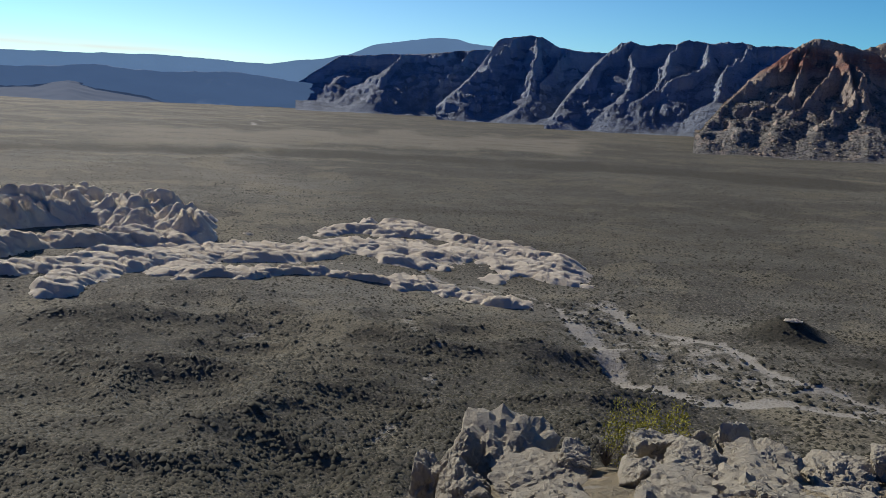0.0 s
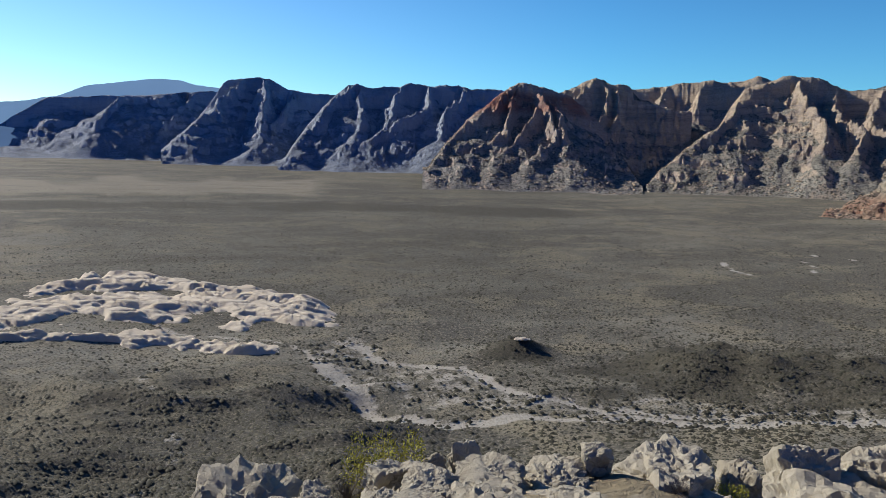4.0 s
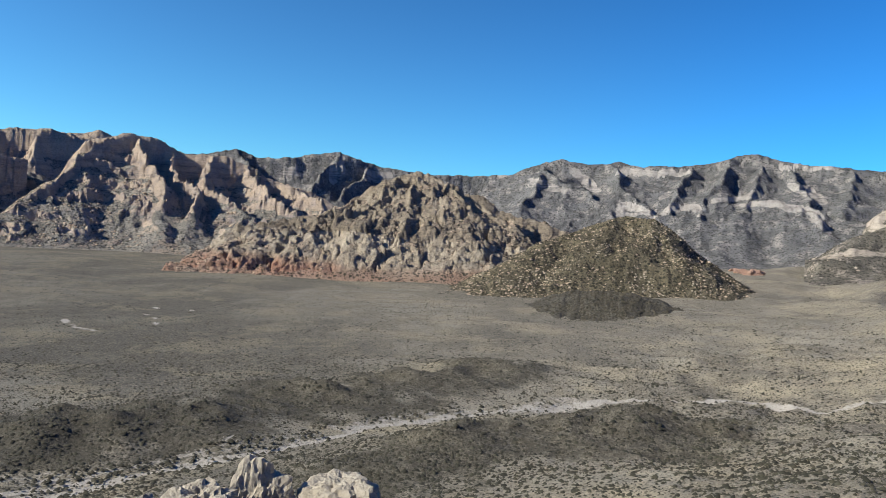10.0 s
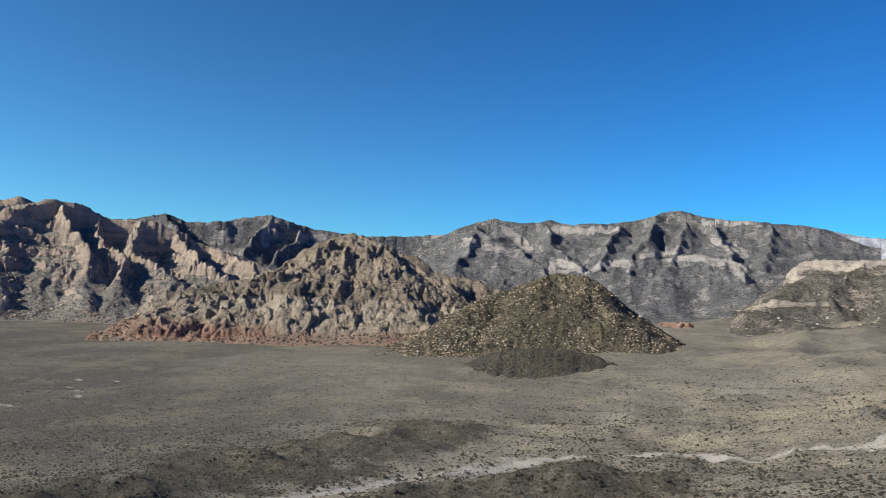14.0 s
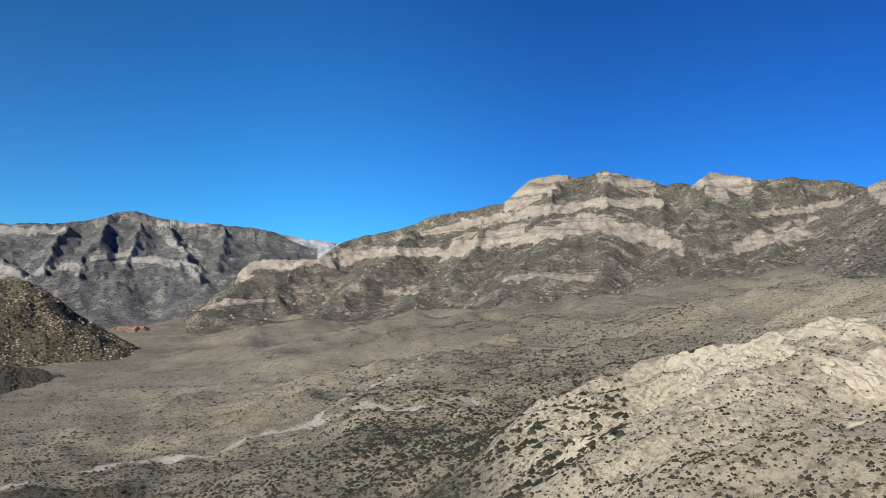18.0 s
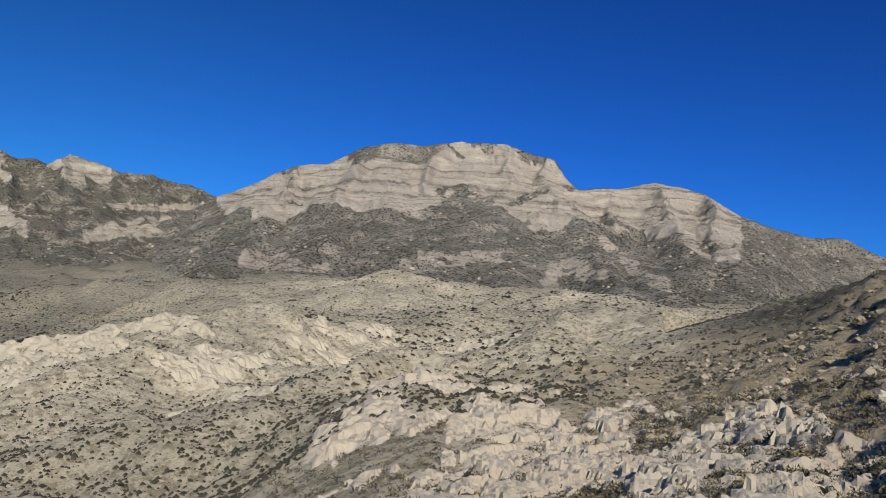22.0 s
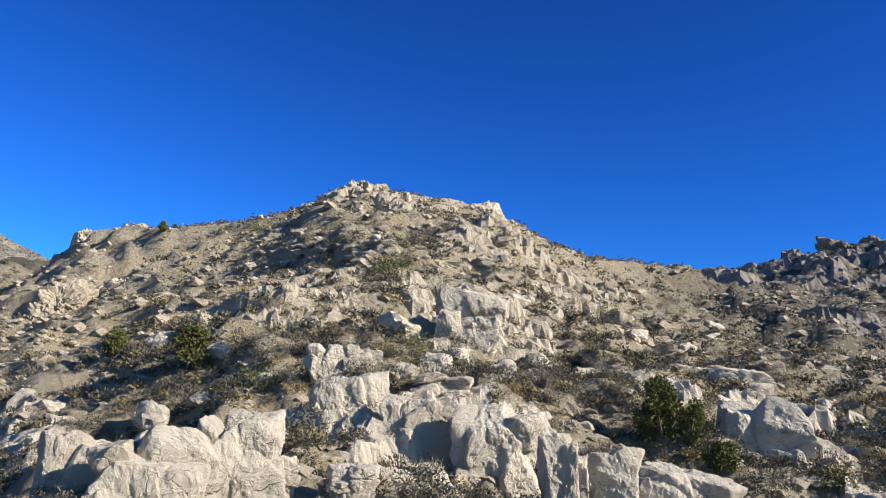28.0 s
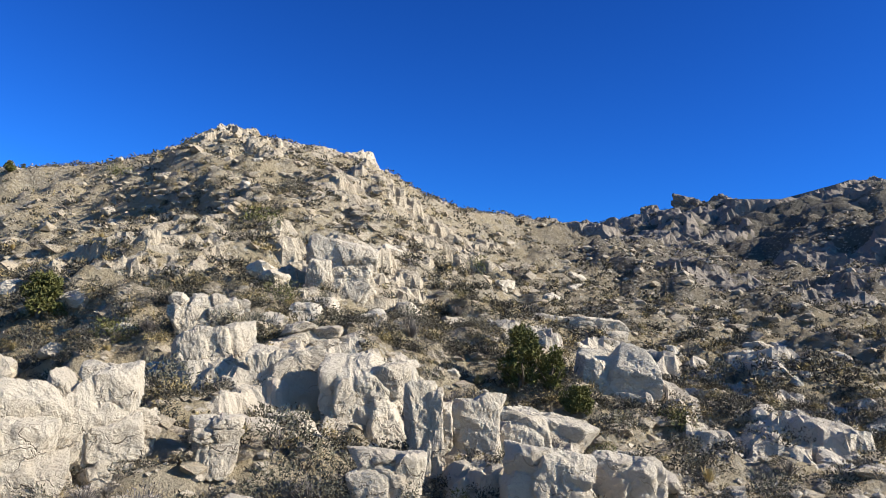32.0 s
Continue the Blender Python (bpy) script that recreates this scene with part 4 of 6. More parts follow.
# where bare rock beds show, as (bearing, lower and upper height angle), and where trees hide them
BARE = {
    "limestone_cliff_range": (((89.8, 0.36, 0.56), (91.6, 0.66, 1.21), (95.5, 0.78, 1.18)),
        ((92.2, 2.32, 3.12), (94.3, 3.12, 4.13), (96.7, 3.32, 4.25), (99.2, 3.51, 4.54)),
        ((99.6, 3.51, 4.74), (103.3, 4.10, 4.80), (107.4, 3.77, 4.76), (109.1, 4.24, 5.56)),
        ((107.8, 4.26, 5.42), (110.7, 4.62, 5.94), (114.4, 4.88, 6.39), (118.5, 5.25, 6.95), (121.2, 4.68, 6.28), (123.2, 4.09, 5.56), (124.4, 3.46, 4.64)),
        ((103.7, 5.21, 5.54), (107.4, 5.84, 6.33), (112.0, 6.45, 7.28), (118.1, 7.29, 8.02), (122.9, 7.29, 7.80)),
        ((111.8, 7.28, 8.51), (113.9, 7.52, 9.68), (115.8, 8.60, 9.90), (116.7, 8.97, 9.46)),
        ((118.6, 9.29, 10.02), (120.6, 8.60, 9.60), (122.7, 7.89, 8.49)),
        ((125.0, 8.55, 9.33), (126.7, 7.86, 9.53), (128.9, 7.72, 8.98)),
        ((127.3, 3.75, 4.91), (130.5, 4.00, 5.52), (133.9, 4.39, 5.98), (136.8, 4.42, 7.11)),
        ((128.8, 6.19, 6.57), (132.0, 6.19, 6.75), (135.3, 6.69, 7.24)),
        ((102.4, 1.11, 1.76), (105.3, 1.40, 2.02)),
        ((111.5, 1.93, 2.75), (114.4, 2.29, 2.91), (118.0, 2.02, 2.63)),),
    "great_limestone_mountain": (((135.8, 6.50, 8.14), (141.6, 6.93, 10.73), (145.3, 7.22, 11.92), (150.3, 7.47, 12.87), (152.7, 8.76, 13.31), (154.8, 9.28, 13.31), (156.8, 8.30, 13.30), (159.6, 7.00, 12.87), (161.5, 7.02, 10.48), (164.1, 7.34, 10.44)),
        ((162.6, 7.03, 10.27), (165.2, 7.15, 10.61), (167.7, 6.49, 10.72), (170.4, 5.63, 10.06), (173.2, 4.37, 8.68)),
        ((137.7, 2.91, 4.13), (141.0, 2.65, 4.09), (144.3, 3.01, 3.62)),
        ((147.7, 1.50, 2.94), (150.5, 3.05, 4.69), (154.1, 3.79, 5.21), (156.9, 4.47, 5.28)),
        ((163.5, 6.18, 6.87), (165.2, 4.46, 5.61), (166.9, 3.16, 4.29), (169.0, 2.46, 3.39)),
        ((159.6, 2.56, 4.15), (162.2, 3.43, 4.99), (164.4, 3.48, 4.25)),),
    "banded_back_range": (((70.2, 4.23, 5.04), (71.5, 4.10, 4.71), (73.1, 3.79, 4.20)),
        ((73.0, 5.21, 5.81), (74.3, 4.27, 5.27), (75.1, 3.91, 4.51)),
        ((76.4, 5.31, 5.79), (80.5, 5.50, 5.90), (81.2, 5.69, 6.01)),
        ((76.6, 2.59, 3.59), (78.4, 2.61, 3.17), (79.4, 2.35, 3.15)),
        ((79.5, 2.37, 3.16), (80.3, 2.97, 3.60), (82.2, 2.92, 3.62)),
        ((82.9, 3.54, 4.13), (84.3, 4.01, 4.39), (86.1, 4.28, 4.85)),
        ((84.7, 3.60, 3.83), (86.8, 3.71, 4.24), (89.0, 2.99, 3.96), (89.9, 2.21, 3.14), (90.6, 1.70, 2.25)),
        ((87.6, 4.92, 5.40), (88.9, 4.33, 5.15), (90.1, 3.53, 4.27)),
        ((87.0, 6.21, 6.59), (90.4, 6.23, 6.60)),
        ((79.5, 3.75, 4.15), (80.0, 3.98, 4.46)),),
    "grey_back_mountain": (((55.7, 3.65, 5.18), (56.8, 3.85, 4.99)),
        ((52.0, 3.21, 3.99), (53.9, 3.63, 4.40)),
        ((57.9, 3.60, 4.61), (60.0, 3.69, 4.43)),
        ((67.8, 3.25, 4.27), (68.8, 3.93, 4.75)),),
}
WOODED = {
    "great_limestone_mountain": (((145.2, 10.89, 11.84), (146.9, 11.15, 12.38), (150.7, 11.45, 12.55), (151.7, 12.16, 12.69)),
        ((139.4, 9.18, 10.41), (141.5, 10.03, 10.73)),
        ((156.8, 8.50, 8.90), (158.4, 8.91, 9.71), (159.7, 9.51, 10.10)),),
}


# how the flanks fall from a ridge: cliff height, cliff width (parts of the whole height), slope below against the whole flank's, bench depth, beds, crags, the slope at which rock is bare, and the debris at the foot
SHAPES = {
    "cliff": (0.20, 0.045, 1.15, 0.30, 7.0, 0.9, 0.85, 0.12),
    "tower": (0.26, 0.045, 1.10, 0.25, 6.0, 0.9, 0.85, 0.16),
    "talus": (0.03, 0.06, 1.00, 0.0, 6.0, 0.30, 1.3, 0.04),
    "rugged": (0.12, 0.03, 1.10, 0.12, 8.0, 1.25, 0.50, 0.20),
    "bedded": (0.10, 0.04, 1.05, 0.28, 9.0, 0.35, 1.0, 0.08),
}


DRESS = {"bush_hill": (6500, 1900, 2.9), "rugged_rock_hill": (1800, 900, 4.0), "tan_cliff_mountain": (5000, 900, 6.0), "red_tower_peak": (4500, 900, 6.0), "banded_back_range": (6000, 0, 0), "grey_back_mountain": (3000, 0, 0),
         "limestone_cliff_range": (14000, 800, 5.0), "great_limestone_mountain": (18000, 900, 4.5), "plateau_cliff": (1200, 0, 0), "dark_knoll": (3200, 0, 0)}


def inside(bands, az, el, wob):
    """How far bearings and height angles lie inside any of the bands."""
    out = np.zeros(az.shape)
    for band in bands:
        a = [p[0] for p in band]
        lo, hi = np.interp(az, a, [p[1] for p in band]), np.interp(az, a, [p[2] for p in band])
        half = (hi - lo) / 2
        k = 1 - np.abs(el + wob * half - (hi + lo) / 2) / half
        ends = np.minimum(az - a[0], a[-1] - az) / 0.5 + 0.5 + wob
        out = np.maximum(out, np.clip(smooth(-0.15, 0.35, k) * np.clip(ends, 0, 1), 0, 1))
    return out


def mountain(name, crest, r_base, r_crest, material, label, shape="cliff", width=3.0, jag=0.12, cols=260, rows=90, seed=0.0, rough=1.0):
    """A mountain with its crest at the bearings and height angles given, its foot at r_base. Ridges run down from the crest; the land falls away from the nearest."""
    az = np.linspace(crest[0][0], crest[-1][0], cols)
    el0 = crest_line(crest, az)
    el = el0 + 0.6 * jag * (fbm(az / 0.9 + seed, seed, 0.0, 3) + 0.55 * ridged(az / 0.5 + seed, seed, 2.0, 4) - 0.3)
    v = np.concatenate([np.linspace(0, 1, rows), 1 + np.linspace(0.04, 0.6, 8)])
    A, V = np.meshgrid(az, v)
    F = np.minimum(V, 1)
    rb = np.interp(az, [crest[0][0], crest[-1][0]], r_base if isinstance(r_base, tuple) else (r_base, r_base))
    Rr = rb + (r_crest - rb) * F + np.maximum(V - 1, 0) * 900
    x, y = Rr * np.sin(np.radians(A)), Rr * np.cos(np.radians(A))
    zb = land(x[0], y[0], False) - 4
    zc = EYE + r_crest * np.tan(np.radians(el0))
    H = np.maximum(zc - zb, 1.0)
    size = float(np.percentile(H, 75))
    cliff, wide, slope, bench, beds, crag, bare_at, debris = SHAPES[shape]
    grade = (1 - cliff) * size / float(np.mean(r_crest - rb))
    q = size * 0.5
    U = np.radians(A) * r_crest + q * 0.12 * fbm(x / q, y / q, seed, 3) + q * 0.025 * ridged(x / (q * 0.22), y / (q * 0.22), seed + 5, 3)
    R = Rr + q * 0.12 * fbm(x / q + 40, y / q, seed, 3) + q * 0.025 * ridged(x / (q * 0.22) + 9, y / (q * 0.22), seed + 5, 3)
    uu = np.radians(az) * r_crest
    hc, bc = np.interp(U, uu, H), np.interp(U, uu, zb)

    def fall(d, k, s, blunt=0.0):
        return cliff * size * k * (1 - np.exp(-(d / (wide * size)) ** 1.5)) + s * (np.hypot(d, blunt * size) - blunt * size)

    d = np.maximum(r_crest - R, 0)
    best = bc + hc - fall(d, hc / size, grade * slope * 1.15)
    # ridges, given or by chance, as lines of (across, out, height)
    rs = np.random.RandomState(int(seed * 10) + 3)
    lines = list(RIDGES.get(name, ()))
    if not lines:
        at = crest[0][0] + width * 0.4
        while at < crest[-1][0]:
            top = float(np.interp(at, az, el0))
            low = math.degrees(math.atan2(float(np.interp(at, az, zb)) - EYE, float(np.interp(at, az, rb))))
            turn = rs.uniform(-0.7, 0.7) * width
            lines.append(tuple((at + turn * t * t, top + (low - top) * t) for t in (0.0, 0.3, 0.65, 1.0)))
            at += width * rs.uniform(0.5, 1.1)
    for line in lines:
        pts, last = [], -1.0
        top = max(float(np.interp(line[0][0], az, el0)), line[0][1])
        for i, (a, e) in enumerate(line):
            base_r, base_z = float(np.interp(a, az, rb)), float(np.interp(a, az, zb))
            low = math.degrees(math.atan2(base_z - EYE, base_r))
            f = min(max((top - e) / (top - low + 1e-6), 0.0), 1.0) ** 0.9 * 0.97
            f = max(f, last + 0.01)
            last = f
            r = r_crest + (base_r - r_crest) * f
            pts.append((radians(a) * r_crest, r, EYE + r * math.tan(radians(e)) - 0.004 * size, base_z))
        for (ua, va, za, ba), (ub, vb, zz, bb) in zip(pts, pts[1:]):
            du, dv = ub - ua, vb - va
            t = np.clip(((U - ua) * du + (R - va) * dv) / (du * du + dv * dv + 1e-6), 0, 1)
            d = np.hypot(U - ua - t * du, R - va - t * dv)
            ht = za + (zz - za) * t
            best = np.maximum(best, ht - fall(d, smooth(0.2, 0.75, (ht - ba) / size) * 0.6, max(grade * slope * 1.3, 0.42), 0.3 if shape == "talus" else 0.07))
    # debris at the foot
    apron = bc + debris * size * np.clip(F / 0.5, 0, 1) ** 1.3
    k = 0.05 * size
    z = np.maximum(best, apron) + k * np.exp(-np.abs(best - apron) / k) * 0.5
    z = np.minimum(z, zb + 1.5 * size * F ** 1.1)
    rise = np.clip((z - zb) / H, 0, 1)
    # gullies down the flanks
    amp = smooth(0.03, 0.25, rise) * rough
    for cell, tall in ((0.36, 0.020), (0.13, 0.009)):
        z = z + amp * size * tall * (ridged(U / (size * cell), R / (size * cell * 2.5), seed + cell, 2) - 0.5)
    # benches along the beds
    B = size / beds
    k = (z - zb) / B + 0.9 * fbm(x / (size * 1.2), y / (size * 1.2), seed + 1, 3)
    fr = k - np.floor(k)
    z = z + bench * B * (smooth(0.25, 0.75, fr) - fr) * smooth(0.2, 0.45, rise)
    fr = (k * 3.1) % 1.0
    z = z + 0.6 * bench * B / 3.1 * (smooth(0.25, 0.75, fr) - fr) * smooth(0.2, 0.45, rise)
    # how steep it is
    gu = np.gradient(z, axis=1) / np.maximum(np.hypot(np.gradient(x, axis=1), np.gradient(y, axis=1)), 0.5)
    gv = np.gradient(z, axis=0) / np.maximum(np.hypot(np.gradient(x, axis=0), np.gradient(y, axis=0)), 0.5)
    steep = np.hypot(gu, gv)
    for axis in (0, 1):
        steep = (steep + np.roll(steep, 1, axis) + np.roll(steep, -1, axis)) / 3
    app = np.degrees(np.arctan2(z - EYE, Rr))
    wob = 0.5 * fbm(x / (size * 0.14), y / (size * 0.14), seed + 3, 4)
    bands = inside(BARE.get(name, ()), A, app, wob) * (1 - inside(WOODED.get(name, ()), A, app, wob))
    bands = bands * (0.55 + 0.45 * smooth(0.3, 0.5, rise))
    bare = np.maximum(smooth(bare_at - 0.2, bare_at + 0.3, steep + 0.35 * wob) * smooth(0.02, 0.2, rise) * (1 if not BARE.get(name) else 0.25), bands)
    # broken into blocks and knobs where rock is bare
    w = size * 0.03 * fbm(x / (size * 0.1), y / (size * 0.1), seed, 3)
    hold = (0.15 + 0.85 * bare) * smooth(0.03, 0.15, rise) * smooth(1.0, 0.95, F)
    for cell, tall in ((0.36, 0.050), (0.15, 0.030), (0.06, 0.012)) if shape == "rugged" else ((0.16, 0.034), (0.075, 0.026), (0.034, 0.013)):
        e, own, lean, cu, cw = cells_flat((x + w) / (size * cell), (y - w) / (size * cell), int(seed) + 31)
        z = z + crag * size * tall * hold * (0.9 * own + 0.5 * lean + 0.5 * smooth(0.0, 0.16, e) - 0.4)
    # the crest's own ragged line; nothing on the near side stands higher against the sky
    z = np.where(F > 0.995, EYE + Rr * np.tan(np.radians(el)), z)
    z = np.where(V <= 1, np.minimum(z, EYE + Rr * np.tan(np.radians(el)) - (1 - F) * 0.03 * size), z)
    z = np.where(V > 1, EYE + r_crest * np.tan(np.radians(el)) - (V - 1) * H * 1.2, z)
    z = np.maximum(z, zb - 2 - (V > 1) * 200)
    verts = np.stack([x, y, z], -1).reshape(-1, 3)
    me = mesh_from(name, verts, grid_faces(len(v), cols)[:, ::-1], material)
    at = me.attributes.new("bare", "FLOAT", "POINT")
    at.data.foreach_set("value", bare.astype(np.float32).ravel())
    ob = thing(name, me, label, "mountain", "mountains round the valley")
    if name in DRESS:
        bushes, boulders, big = DRESS[name]
        dress(ob, x, y, z, np.clip((z - zb) / H, 0, 1), bare, bushes, boulders, big, int(seed) + 900, TANROCK if name in ("dark_knoll", "bush_hill", "rugged_rock_hill", "tan_cliff_mountain", "red_tower_peak") else PALEHILL)
    return ob


FAR_CREST = ((-60, 2.0), (-45, 1.6), (-34, 1.6), (-29.4, 1.8), (-26.3, 1.9), (-19.4, 2.1), (-14.6, 1.9), (-12.7, 1.9), (-11.5, 2.2), (-9.6, 2.4), (-7.2, 2.9), (-5.7, 3.6), (-3.3, 4.0), (-0.9, 4.35), (0.3, 4.3), (1.5, 4.0), (4, 3.8), (8, 3))
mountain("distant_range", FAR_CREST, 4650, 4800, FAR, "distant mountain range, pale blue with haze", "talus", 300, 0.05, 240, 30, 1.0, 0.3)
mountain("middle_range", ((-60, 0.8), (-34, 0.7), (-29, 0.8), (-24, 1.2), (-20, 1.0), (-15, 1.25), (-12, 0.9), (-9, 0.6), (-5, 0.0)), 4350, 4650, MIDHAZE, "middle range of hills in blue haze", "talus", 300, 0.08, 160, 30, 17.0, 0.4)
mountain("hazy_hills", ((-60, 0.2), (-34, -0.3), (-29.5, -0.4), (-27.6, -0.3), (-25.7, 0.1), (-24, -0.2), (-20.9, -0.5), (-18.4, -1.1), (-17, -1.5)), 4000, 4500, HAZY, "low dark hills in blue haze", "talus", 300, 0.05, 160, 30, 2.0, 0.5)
mountain("dark_massif", ((-11, 0.6), (-9.6, 1.6), (-8, 2.7), (-6, 2.9), (-3.2, 3.1), (-0.1, 3.4), (2.5, 3.7), (5, 3.0)), 4000, 4700, SHADE, "cliff massif at the valley's end, tinted blue for haze", "cliff", 3.2, 0.06, 220, 70, 3.0)
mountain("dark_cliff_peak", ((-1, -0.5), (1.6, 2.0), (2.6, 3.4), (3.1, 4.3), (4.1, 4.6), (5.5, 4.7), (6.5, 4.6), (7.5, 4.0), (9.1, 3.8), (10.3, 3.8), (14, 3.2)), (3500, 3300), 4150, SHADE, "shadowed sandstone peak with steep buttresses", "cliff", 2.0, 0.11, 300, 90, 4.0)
mountain("plateau_cliff", ((6.8, -0.9), (7.3, -0.7), (8.8, 1.5), (10.4, 3.3), (11.6, 4.5), (12.4, 4.7), (13.2, 4.3), (14.8, 4.5), (16.4, 4.8), (17.6, 4.6), (18.8, 4.8), (20.5, 4.5), (22.1, 4.5), (26, 4.2)), (3000, 2800), 3600, SHADE, "flat-topped sandstone cliff tinted blue for haze and shade", "cliff", 2.4, 0.13, 340, 90, 5.0)
mountain("pale_peak", ((25, 3.6), (27, 4.4), (28.2, 4.9), (29.3, 5.5), (30.1, 5.1), (31.7, 5.0), (32.2, 4.1), (33.4, 3.7), (36, 3.2)), 2500, 2950, CLIFF, "pale sandstone peak with a blocky top", "cliff", 2.5, 0.15, 220, 90, 6.0)
mountain("back_ridge", ((30, 4.4), (31.9, 4.7), (33.3, 4.8), (35.2, 5.1), (37.1, 5.3), (39, 5.2), (40, 5.6), (40.8, 5.3), (44, 4.9)), 2700, 3300, CLIFF, "tan cliff wall with dark tree-covered top", "cliff", 2.5, 0.11, 220, 80, 7.0)
mountain("red_tower_peak", ((17.2, -1.1), (17.7, -1.0), (18.9, 0.7), (20.5, 2.5), (22.1, 3.8), (23.3, 4.8), (24, 5.1), (24.9, 5.0), (26.2, 4.5), (27.4, 4.3), (28.5, 3.4), (30, 2.0), (31.5, 0), (33, -2)), 2050, 2700, TOWER, "red and white sandstone tower above a broad debris cone", "tower", 3.0, 0.15, 340, 110, 8.0)
mountain("tan_cliff_mountain", ((33.2, -2), (33.8, -1.1), (35.3, 0.4), (37.8, 2.3), (39.1, 4.6), (40.4, 5.1), (42.1, 5.7), (43.6, 5.45), (45.4, 4.6), (46.8, 4.6), (48.2, 4.65), (50.1, 4.0), (52.3, 3.1), (54.8, 2.5), (56.5, 1.7), (60, 0.5)), (2150, 2000), 2650, CLIFF, "tan sandstone mountain with grey talus fans", "cliff", 4.2, 0.19, 420, 120, 9.0)
mountain("grey_back_mountain", ((44, 4.2), (48, 5.0), (49, 5.3), (50.5, 4.8), (52.1, 4.9), (54.6, 5.5), (56.2, 5.7), (58.3, 5.1), (60.4, 4.8), (62.9, 4.6), (66.3, 4.7), (68.8, 4.9), (70, 4.6)), 2900, 3600, GREY, "grey-blue mountain with pale rock patches", "cliff", 3.0, 0.13, 340, 80, 10.0)
mountain("banded_back_range", ((66, 4.0), (68.8, 4.9), (69.8, 5.5), (71.2, 6.0), (72.5, 6.3), (74.5, 6.0), (76.2, 6.3), (77.5, 6.0), (80.4, 6.2), (82.8, 6.4), (84.5, 7.1), (85.7, 7.1), (87.3, 6.7), (89.7, 6.5), (92.4, 6.3), (94.6, 6.0), (98, 4.6)), 2300, 3300, GREY, "dark grey range with pale limestone bands", "bedded", 6.5, 0.13, 400, 110, 11.0)
mountain("snowy_ridge", ((92, 5.4), (94.6, 6.0), (96.1, 5.6), (97.5, 5.4), (98.9, 5.2), (102, 4.6)), 3500, 4200, SNOWY, "far ridge streaked with snow", "talus", 2.5, 0.04, 120, 50, 12.0)
mountain("bush_hill", ((64, -3.9), (66.5, -2.5), (68.1, -1.8), (70.8, 0), (73.7, 1.2), (75.5, 2.0), (77, 2.5), (79.1, 2.4), (80.5, 1.6), (82, 0.3), (83.3, -0.5), (85, -1.6), (86.5, -2.4)), (1250, 1350), 1560, BROWN, "rounded brown hill dotted with boulders and bushes", "talus", 3.0, 0.06, 300, 110, 14.0, 1.3)
mountain("dark_knoll", ((69.5, -4.6), (71.5, -4.0), (73.2, -3.3), (75.2, -2.95), (77.4, -2.9), (79, -3.3), (81, -3.6), (83.5, -4.1)), 980, 1190, KNOLL, "dark scrubby knoll at the foot of the hill", "talus", 1.2, 0.16, 160, 60, 18.0, 1.2)
mountain("rugged_rock_hill", ((43.5, -4), (45.5, -2.9), (47.2, -1.9), (49.2, -0.2), (52.4, 0.4), (55.7, 1.3), (57.7, 2.6), (59.6, 3.9), (61.2, 4.5), (62, 4.7), (63.3, 4.5), (64.5, 3.9), (66.6, 3.2), (69.1, 2.1), (71.8, 1.4), (74.5, 1.0), (80, 0)), (1560, 1450), 1850, RUGGED, "rugged brown sandstone hill of jagged crags", "rugged", 3.0, 0.34, 460, 130, 13.0, 1.3)
mountain("limestone_cliff_range", ((89, 0.3), (90, 0.9), (91.8, 2.3), (93.5, 4.0), (98, 4.0), (99.5, 5.05), (101.2, 5.55), (104.4, 6.2), (106.4, 7.0), (108.5, 7.4), (111.6, 7.9), (113.6, 9.5), (115.3, 9.8), (117.6, 9.6), (119.1, 10.0), (120.6, 9.5), (123.3, 8.8), (125, 8.65), (126.2, 9.5), (128.9, 8.8), (131.7, 8.7), (134.2, 8.2), (135.8, 7.7), (140, 7)), (1700, 1500), 2800, RANGE, "long range with pale banded limestone cliffs above scrub slopes", "bedded", 6.0, 0.15, 480, 110, 15.0)
mountain("great_limestone_mountain", ((132, 5.4), (134, 6.4), (135.8, 7.7), (137.8, 8.5), (139.9, 9.8), (141.5, 10.5), (143.6, 10.8), (146.1, 12.2), (148.1, 12.6), (150.6, 12.6), (153.1, 13), (156.4, 13), (158.4, 12.4), (160.2, 12.0), (160.9, 10.9), (161.9, 9.9), (163.9, 10.05), (165.2, 10.1), (167.3, 10.5), (169.1, 10.2), (170.8, 9.7), (173, 8.3), (175.3, 7.4), (177.8, 6.8), (179.5, 6.8), (181.7, 5.6), (186, 4)), (1150, 900), 2300, LIME, "great banded limestone mountain with a cliff-edged summit", "bedded", 8.0, 0.07, 500, 115, 16.0)


# ---- rocks ----
def ball(level):
    bm = bmesh.new()
    bmesh.ops.create_icosphere(bm, subdivisions=level, radius=1)
    bm.verts.ensure_lookup_table()
    v = np.array([q.co[:] for q in bm.verts])
    f = np.array([[q.index for q in p.verts] for p in bm.faces])
    bm.free()
    return v / np.linalg.norm(v, axis=1, keepdims=True), f


BALLS = {k: ball(k) for k in (2, 3, 4, 5, 6)}


